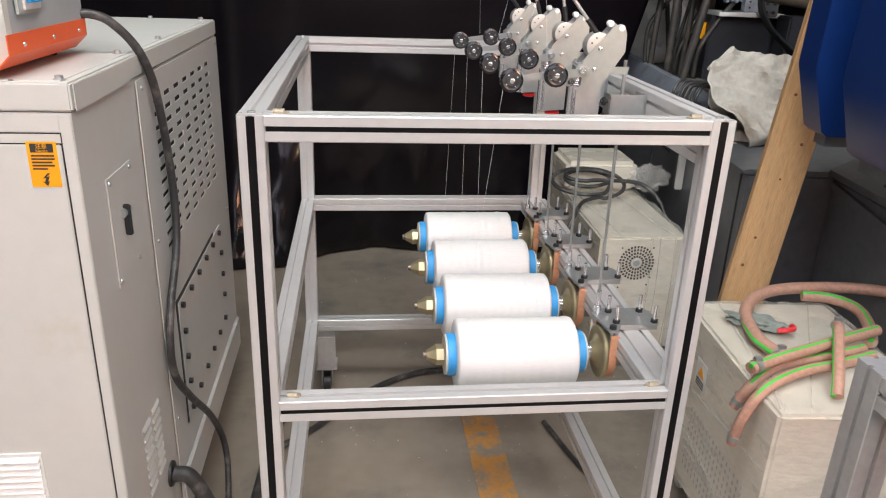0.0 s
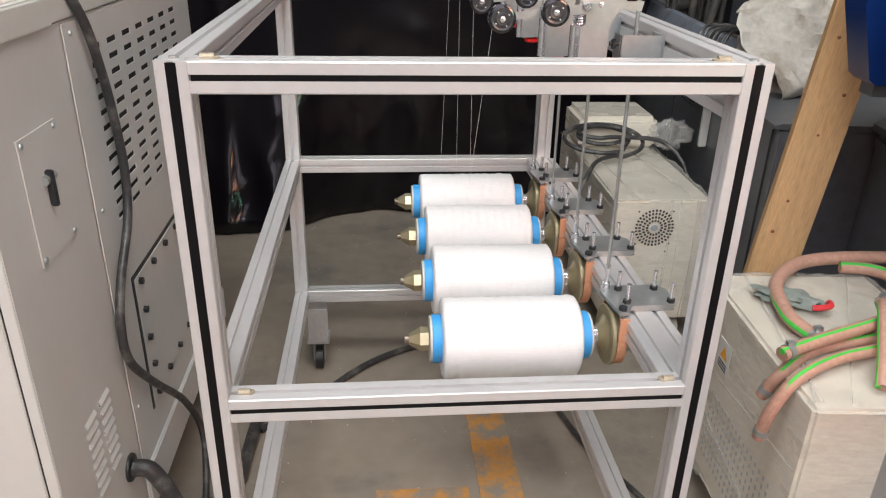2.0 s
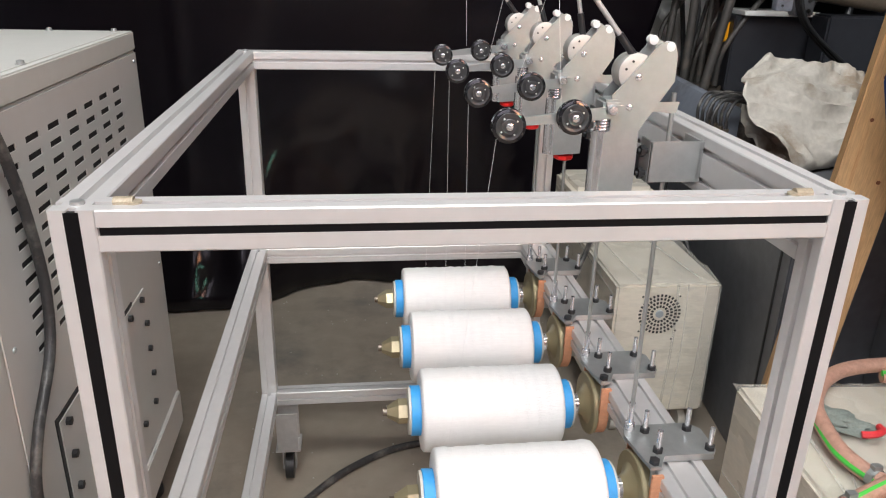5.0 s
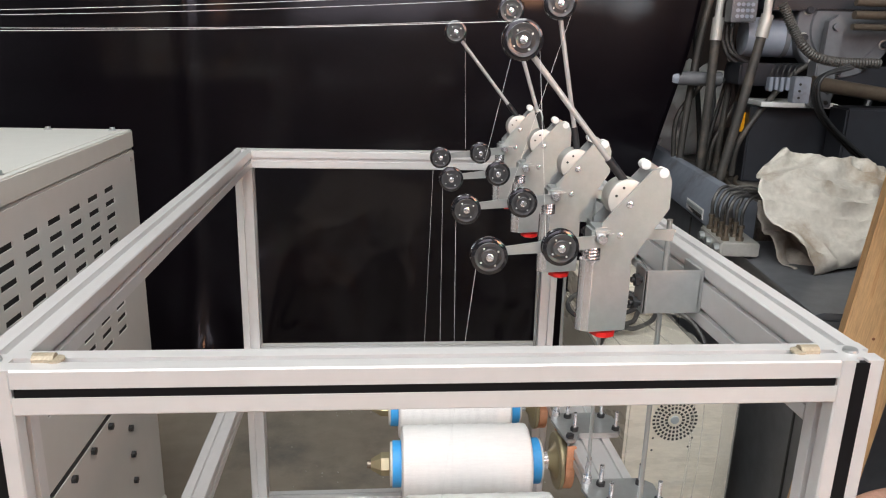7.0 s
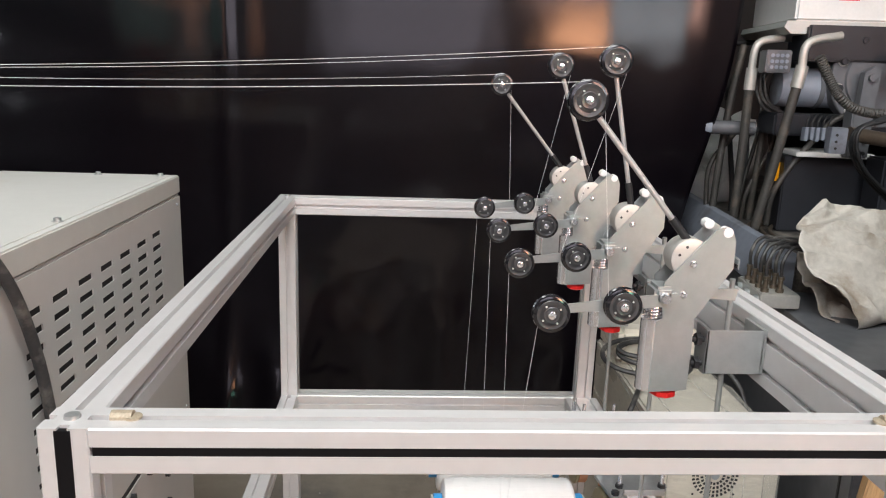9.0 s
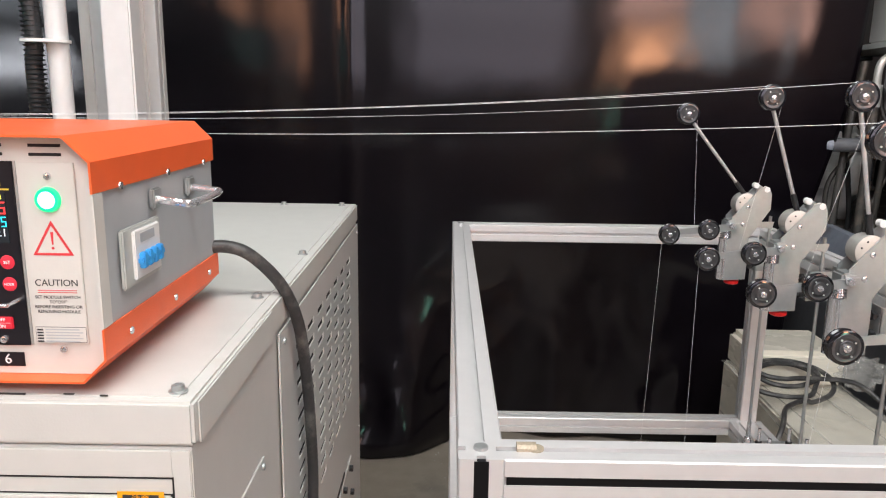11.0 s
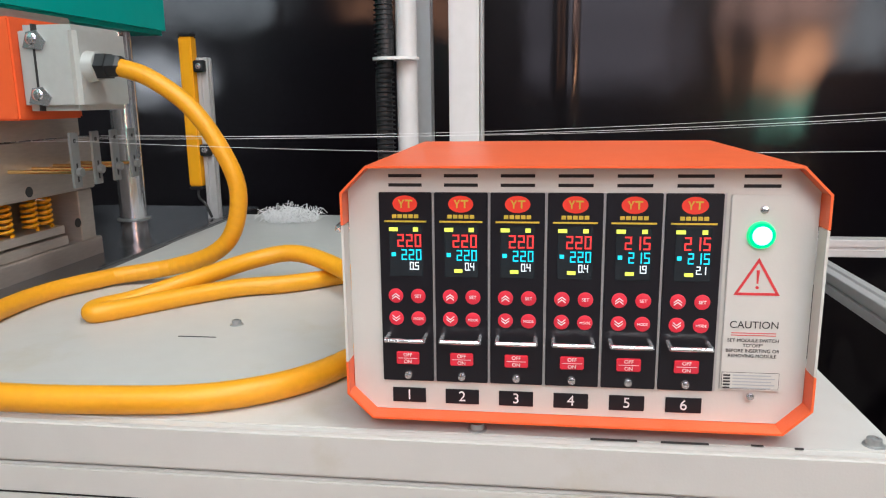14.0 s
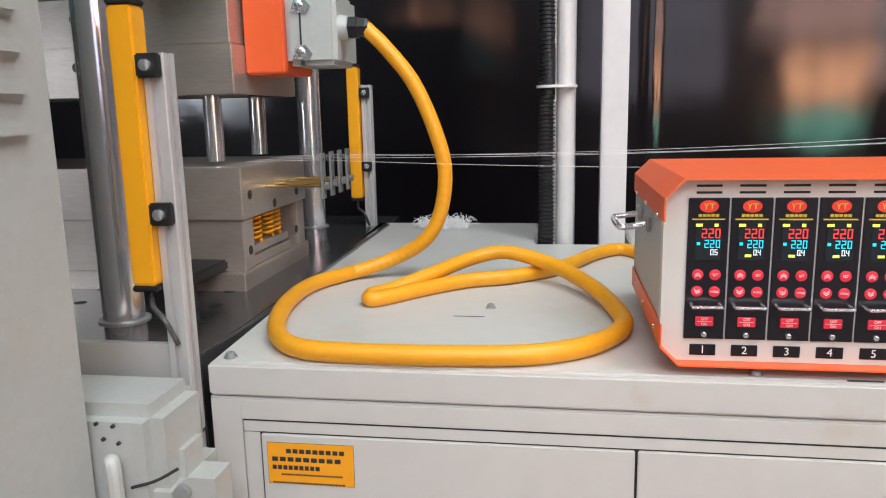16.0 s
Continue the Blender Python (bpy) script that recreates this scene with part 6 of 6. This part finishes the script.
def sack():
    """A nearly flat bag: a loop of stiff cloth between an upper and a lower edge, with a gaping mouth."""
    bm = B()
    nu, nv = 110, 84
    top = (Vector((1.458, 2.880, 1.179)), Vector((1.872, 2.900, 1.153)))
    low = (Vector((1.415, 2.520, 0.884)), Vector((1.698, 2.600, 0.922)))
    grid = []
    for j in range(nv):
        row = []
        for i in range(nu + 1):
            u, v = i / nu, j / nv * 2 * math.pi
            s, c = math.sin(v), math.cos(v)
            a = 2.3 * u
            hi, lo = top[0] + (top[1] - top[0]) * a, low[0] + (low[1] - low[0]) * a
            hi.z -= 0.05 * max(0.0, math.sin(3.0 * u)) - 0.02 * math.sin(9 * u)
            across = lo - hi
            along = (top[1] - top[0]).normalized()
            n = along.cross(across).normalized()
            n = n if n.y < 0 else -n
            k = 0.5 - 0.5 * c
            mouth = max(0.0, 1 - u * 4)
            p = hi + across * k
            p -= along * mouth * 0.2 * math.sin(math.pi * k) * (0.85 if s > 0 else 0.45)
            p += n * s * (0.02 + 0.035 * mouth + 0.03 * math.sin(math.pi * min(1.0, 1.6 * u)))
            q = (a * 0.26, k * 0.4, 3.0 if s > 0 else 9.0)
            f = 0.04 * ridge(q[0] * 6 + 3 * q[1], q[1] * 6 - 2 * q[0], q[2])
            f += 0.024 * ridge(q[0] * 15 - 5 * q[1], q[1] * 13 + 5 * q[0], q[2] + 4)
            f += 0.009 * ridge(q[0] * 34 + 12 * q[1], q[1] * 31 - 9 * q[0], q[2] + 8)
            f += 0.003 * noise.noise((q[0] * 60, q[1] * 60, q[2]))
            p += n * (f - 0.02) * (1 if s > 0 else -1) * min(1.0, abs(s) * 2 + 0.15)
            row.append(bm.verts.new(p))
        grid.append(row)
    for j in range(nv):
        a, b = grid[j], grid[(j + 1) % nv]
        for i in range(nu):
            bm.faces.new((a[i], a[i + 1], b[i + 1], b[i]))
    ob = part("woven_sack", bm, "sack", deg=50)
    mod = ob.modifiers.new("thick", "SOLIDIFY")
    mod.thickness = 0.0015
    return tagged(ob, "crumpled dirty white woven sack lying on the machine", "sack")


sack()

# ---- plank ----
plank = thing("wooden_plank", "rough pine plank leaning against the machine", "plank")
a, b = Vector((1.13, 2.0, 0.0)), Vector((1.30, 1.975, 1.62))
d = (b - a).normalized()
bm = B()
L = (b - a).length
box(bm, -0.062, 0.062, -0.022, 0.022, 0, L, 0.003)
for v in bm.verts:
    v.co.x += 0.004 * math.sin(3 * v.co.z / L)
pk = part("board", bm, "wood", plank)
side = Vector((1, -0.35, 0)).normalized()
side = (side - d * side.dot(d)).normalized()
mat3 = Matrix((side, d.cross(side), d)).transposed().to_4x4()
plank.matrix_world = Matrix.Translation(a) @ mat3
random.seed(3)
for k in range(8):
    z = 0.5 + 0.13 * k + random.uniform(-0.05, 0.05)
    x = random.uniform(-0.035, 0.035)
    part("knot", lathe(B(), [(-0.0004, random.uniform(0.0015, 0.003)), (0, random.uniform(0.003, 0.0055))], (x, -0.0222, z), "y", 12), "knot", plank)


# ---- film-wrapped units ----
def wrapped_unit(name, label, x0, x1, y0, y1, z0, z1, turn):
    t = thing(name, label, "machine unit", "", ((x0 + x1) / 2, (y0 + y1) / 2, 0))
    t.matrix_world = pose((x0 + x1) / 2, (y0 + y1) / 2, 0, 0, 0, turn)
    w, h = (x1 - x0) / 2, (y1 - y0) / 2
    bm = box(B(), -w, w, -h, h, z0, z1, 0.008)
    part("body", bm, "unit", t)
    bm = B()
    bmesh.ops.create_grid(bm, x_segments=70, y_segments=70, size=1)
    for v in bm.verts:
        x, yy = v.co.x * (w + 0.006), v.co.y * (h + 0.006)
        e = max(abs(v.co.x), abs(v.co.y))
        v.co = (x, yy, z1 + 0.004 + 0.014 * abs(noise.noise((x * 9, yy * 9, z1))) + 0.008 * (1 - min(1.0, 3 * abs(noise.noise((x * 14 + 5 * yy, yy * 6, z1 + 3))))) - (0.012 if e > 0.97 else 0))
    part("film", bm, "film", t, "crumpled clear plastic film", deg=60)
    for x in (-w + 0.05, w - 0.05):
        for yy in (-h + 0.05, h - 0.05):
            bm = rod(B(), (x - 0.012, yy, 0.035), (x + 0.012, yy, 0.035), 0.035, seg=20)
            rod(bm, (x, yy, 0.03), (x, yy, z0 + 0.005), 0.012, seg=12)
            part("castor", bm, "paper", t, "cream castor")
    return t, w, h


def film_folds(t, w, h, z0, z1, n):
    """Creases of the wrapping film, running slantwise over the lid and the two sides in view."""
    random.seed(int(w * 1000))
    for k in range(n):
        a, b = random.uniform(-1, 1), random.uniform(-1, 1)
        top = [(w * (a + (b - a) * q / 5), h * (-0.95 + 0.38 * q), z1 + 0.008 + 0.004 * noise.noise((a * 9, q * 0.8, k))) for q in range(6)]
        part("film_crease", tube(B(), top, random.uniform(0.0015, 0.0035), 5, 4), "fold", t)
        c = random.uniform(z0 + 0.05, z1 - 0.03)
        d = c + random.uniform(-0.16, 0.1)
        left = [(-w - 0.0012, h * (-0.95 + 0.38 * q), c + (d - c) * q / 5 + 0.006 * noise.noise((q, k, 2.0))) for q in range(6)]
        part("film_crease", tube(B(), left, random.uniform(0.0012, 0.0026), 5, 4), "fold", t)
    for k in range(4):
        x = w * random.uniform(0.1, 0.95)
        part("film_crease", tube(B(), [(x, -h - 0.001, z1), (x + 0.006, -h - 0.001, (z0 + z1) / 2), (x - 0.004, -h - 0.001, z0)], 0.0018, 5, 4), "fold", t)


u1, w, h = wrapped_unit("chiller_unit", "beige film-wrapped temperature unit with round fan grille", 0.885, 1.22, 2.46, 3.32, 0.09, 0.552, -1)
FANX, FANZ = -0.022, 0.452
part("fan_hub", lathe(B(), [(-0.003, 0.012), (0, 0.013)], (FANX, -h - 0.001, FANZ), "y", 20), "boxgrey", u1)
for r, n in ((0.026, 16), (0.039, 22), (0.052, 28), (0.064, 32)):
    for k in range(n):
        a = 2 * math.pi * k / n
        part("fan_slot", box(B(), -0.0034, 0.0034, -0.0008, 0.0, -0.0042, 0.0042, 0.0003), "ink", u1).matrix_basis = pose(FANX, -h - 0.0015, FANZ) @ Matrix.Rotation(-a, 4, "Y") @ Matrix.Translation((0, 0, r))
for x, z in ((-0.06, 0.06), (0.06, 0.06), (-0.06, -0.06), (0.06, -0.06), (0.05, -0.09), (-0.06, -0.1)):
    part("front_screw", lathe(B(), [(-0.002, 0.002), (0, 0.0035)], (FANX + x, -h - 0.0005, FANZ + z), "y", 10), "ink", u1)
part("front_edge", box(B(), w - 0.045, w + 0.001, -h - 0.0016, -h + 0.01, 0.1, 0.545, 0.0007), "fold", u1, "doubled clear film over the edge")
part("upper_box", box(B(), -w + 0.005, w - 0.01, h - 0.29, h - 0.01, 0.553, 0.69, 0.02), "unit", u1, "film-wrapped box on the lid")
bm = B()
bmesh.ops.create_icosphere(bm, subdivisions=4, radius=1)
for v in bm.verts:
    k = 1 + 0.45 * noise.noise(v.co * 2.3) - 0.5 * abs(noise.noise(v.co * 4.7))
    v.co = (w + 0.03 + v.co.x * 0.085 * k, h - 0.33 + v.co.y * 0.05 * k, 0.63 + v.co.z * 0.06 * k)
part("gathered_film", bm, "fold", u1, "gathered clear plastic film", deg=60)
film_folds(u1, w, h, 0.1, 0.552, 2)
# cable coil leaning on the box, its ends running off both sides
pts = [(0.76, 2.6, 0.45), (0.83, 2.66, 0.575), (0.9, 2.79, 0.585), (0.98, 2.84, 0.59)]
for k in range(34):
    a = 2 * math.pi * k / 11 - 1.2
    g = 1 - 0.012 * k
    sx, sy = (0.165, 0.092) if k < 12 else (0.125, 0.07) if k < 23 else (0.15, 0.06)
    pts.append((0.955 + sx * g * math.cos(a), 2.93 + sy * g * math.sin(a), 0.622 + 0.44 * sy * g * math.sin(a) + 0.0012 * k))
pts += [(1.13, 2.9, 0.64), (1.2, 2.88, 0.62), (1.25, 2.82, 0.56), (1.27, 2.76, 0.44)]
tagged(part("cable_coil", tube(B(), pts, 0.0085, 8, 5), "cable"), "coiled black cable lying on the wrapped unit", "cable")

u2, w, h = wrapped_unit("mould_heater_unit", "beige film-wrapped mould heater on castors with hoses on top", 0.90, 1.30, 1.235, 1.80, 0.09, 0.6, -4)
lb = part("warning_sticker", box(B(), -w - 0.0018, -w - 0.0008, 0.08, 0.15, 0.42, 0.5), "white", u2)
part("sticker_triangle", prism(B(), [(0.095, 0.455), (0.135, 0.455), (0.115, 0.488)], "x", -w - 0.0024, -w - 0.002), "sign", lb)
for k in range(3):
    part("sticker_line", box(B(), -w - 0.0024, -w - 0.002, 0.09, 0.14, 0.426 + 0.008 * k, 0.43 + 0.008 * k), "ink", lb)
for r in range(9):
    for k in range(16):
        part("vent_slot", box(B(), -w - 0.0012, -w - 0.0004, -0.2 + 0.022 * k, -0.194 + 0.022 * k, 0.16 + 0.022 * r, 0.172 + 0.022 * r), "boxgrey", u2)
part("label", box(B(), 0.06, 0.12, -h - 0.0018, -h - 0.0008, 0.5, 0.525), "white", u2)
for k in range(3):
    part("label_line", box(B(), 0.064, 0.11, -h - 0.0023, -h - 0.0019, 0.504 + 0.006 * k, 0.507 + 0.006 * k), "ink", u2)


def braided(pts, r=0.0128, turn=(-0.3, -0.35, 0.88)):
    t = thing("braided_hose", "pink braided hose with green stripe and clamp lying on the unit", "hose", "hoses on the unit")
    line = smooth_line(pts, 8)
    part("hose_body", tube(B(), None, r, 14, line=line), "pink", t)
    off = [p + Vector(turn).normalized() * r * 0.64 for p in line]
    part("stripe", tube(B(), None, r * 0.45, 8, line=off), "green", t, "bright green stripe")
    d = (line[1] - line[0]).normalized()
    part("clamp", rod(B(), line[0] + d * 0.012, line[0] + d * 0.026, r + 0.002, seg=20), "steel", t, "worm-drive hose clamp")
    q = line[0] + d * 0.019
    part("clamp_screw", box(B(), q.x - 0.008, q.x + 0.008, q.y - 0.006, q.y + 0.006, q.z + r, q.z + r + 0.009), "steel", t)


T2 = 0.617
braided([(0.84, 1.338, 0.469), (0.846, 1.326, 0.545), (0.888, 1.332, 0.613), (0.986, 1.369, 0.632), (1.101, 1.4, 0.632), (1.22, 1.44, 0.63)])
braided([(0.862, 1.395, 0.53), (0.885, 1.378, 0.598), (0.959, 1.405, 0.63), (1.096, 1.44, 0.63), (1.22, 1.475, 0.63)])
braided([(0.866, 1.367, 0.648), (0.95, 1.397, 0.655), (1.044, 1.43, 0.657), (1.174, 1.478, 0.658), (1.28, 1.52, 0.655)], 0.0145)
braided([(1.172, 1.526, 0.672), (1.13, 1.46, 0.688), (1.09, 1.39, 0.67), (1.05, 1.32, 0.645), (1.03, 1.285, 0.62)], 0.0128, (-1.0, 0.3, 0.0))
braided([(1.0, 1.44, 0.628), (0.98, 1.5, 0.63), (0.98, 1.56, 0.632), (1.016, 1.676, 0.634), (1.094, 1.763, 0.638), (1.187, 1.8, 0.642), (1.336, 1.8, 0.645), (1.46, 1.775, 0.645), (1.55, 1.72, 0.64)], 0.0165, (-1.0, -0.2, 0.1))
braided([(1.26, 1.505, 0.628), (1.312, 1.586, 0.63), (1.341, 1.682, 0.634), (1.31, 1.755, 0.632), (1.24, 1.78, 0.63)], 0.0155)
film_folds(u2, w, h, 0.1, 0.6, 3)
bm = B()
bmesh.ops.create_icosphere(bm, subdivisions=4, radius=1)
for v in bm.verts:
    k = 1 + 0.5 * noise.noise(v.co * 2.1 + Vector((4, 0, 0))) - 0.3 * abs(noise.noise(v.co * 5))
    v.co = (v.co.x * 0.075 * k, v.co.y * 0.035 * k, max(-0.004, v.co.z * 0.02 * k))
gl = part("work_glove", bm, "glove", deg=60)
gl.matrix_world = pose(1.03, 1.64, 0.622, 0, 0, -35)
tagged(gl, "grey-green work glove with red cuff on the unit", "glove")
bm = tube(B(), [(0.055, -0.035, 0.006), (0.075, -0.03, 0.01), (0.09, -0.01, 0.01), (0.085, 0.01, 0.008)], 0.007, 8, 6)
part("cuff", bm, "redink", gl, "dark red knitted cuff")

# bits of dirt and thread on the concrete
random.seed(11)
bm = B()
for k in range(260):
    x, yy, r = random.uniform(-0.3, 1.0), random.uniform(1.0, 3.6), random.uniform(0.0012, 0.0035)
    bmesh.ops.create_cone(bm, cap_ends=True, segments=5, radius1=r, radius2=r * 0.4, depth=r, matrix=Matrix.Translation((x, yy, 0.0005 + r / 2)))
tagged(part("floor_debris", bm, "paper"), "pale crumbs and dirt scattered on the floor", "debris", kind="stuff")

# ---- second rack corner beside the walker ----
r2 = thing("profile_stand", "grey aluminium profile stand beside the rack", "stand")
for x0, x1, y0, y1, z0, z1, ax in ((0.80, 0.86, 0.92, 0.98, 0.0, 0.9, "z"), (0.862, 1.6, 0.92, 0.98, 0.84, 0.9, "x"), (0.80, 0.86, 0.3, 0.918, 0.84, 0.9, "y")):
    aa, bb = {"x": ((y0, y1), (z0, z1)), "y": ((x0, x1), (z0, z1)), "z": ((x0, x1), (y0, y1))}[ax]
    pts = [(aa[0] + p, bb[0] + q) for p, q in section(aa[1] - aa[0], bb[1] - bb[0])]
    lo, hi = {"x": (x0, x1), "y": (y0, y1), "z": (z0, z1)}[ax]
    part("profile_bar", prism(B(), pts, ax, lo, hi), "alu_dark", r2)


# ---- what moves: the press opens near the end ----
LIFT = ((0.0, 0.0), (14.8, 0.0), (15.0, 0.0), (15.2, 0.012), (15.35, 0.03), (15.5, 0.052), (15.75, 0.09), (16.0, 0.127))


def motions():
    walk(platen, [(t, pose(0, 0, dz)) for t, dz in LIFT])
    n = len(LINE) - 1
    for k, o in enumerate(links):
        rows = []
        for t, dz in LIFT:
            p, q = (LINE[j] + Vector((-0.25 * dz * math.sin(math.pi * j / n), 0, dz * (1 - j / n) ** 1.2)) for j in (k, k + 1))
            rows.append((t, Matrix.Translation(p) @ (q - p).to_track_quat("Z", "Y").to_matrix().to_4x4()))
        walk(o, rows)


motions()
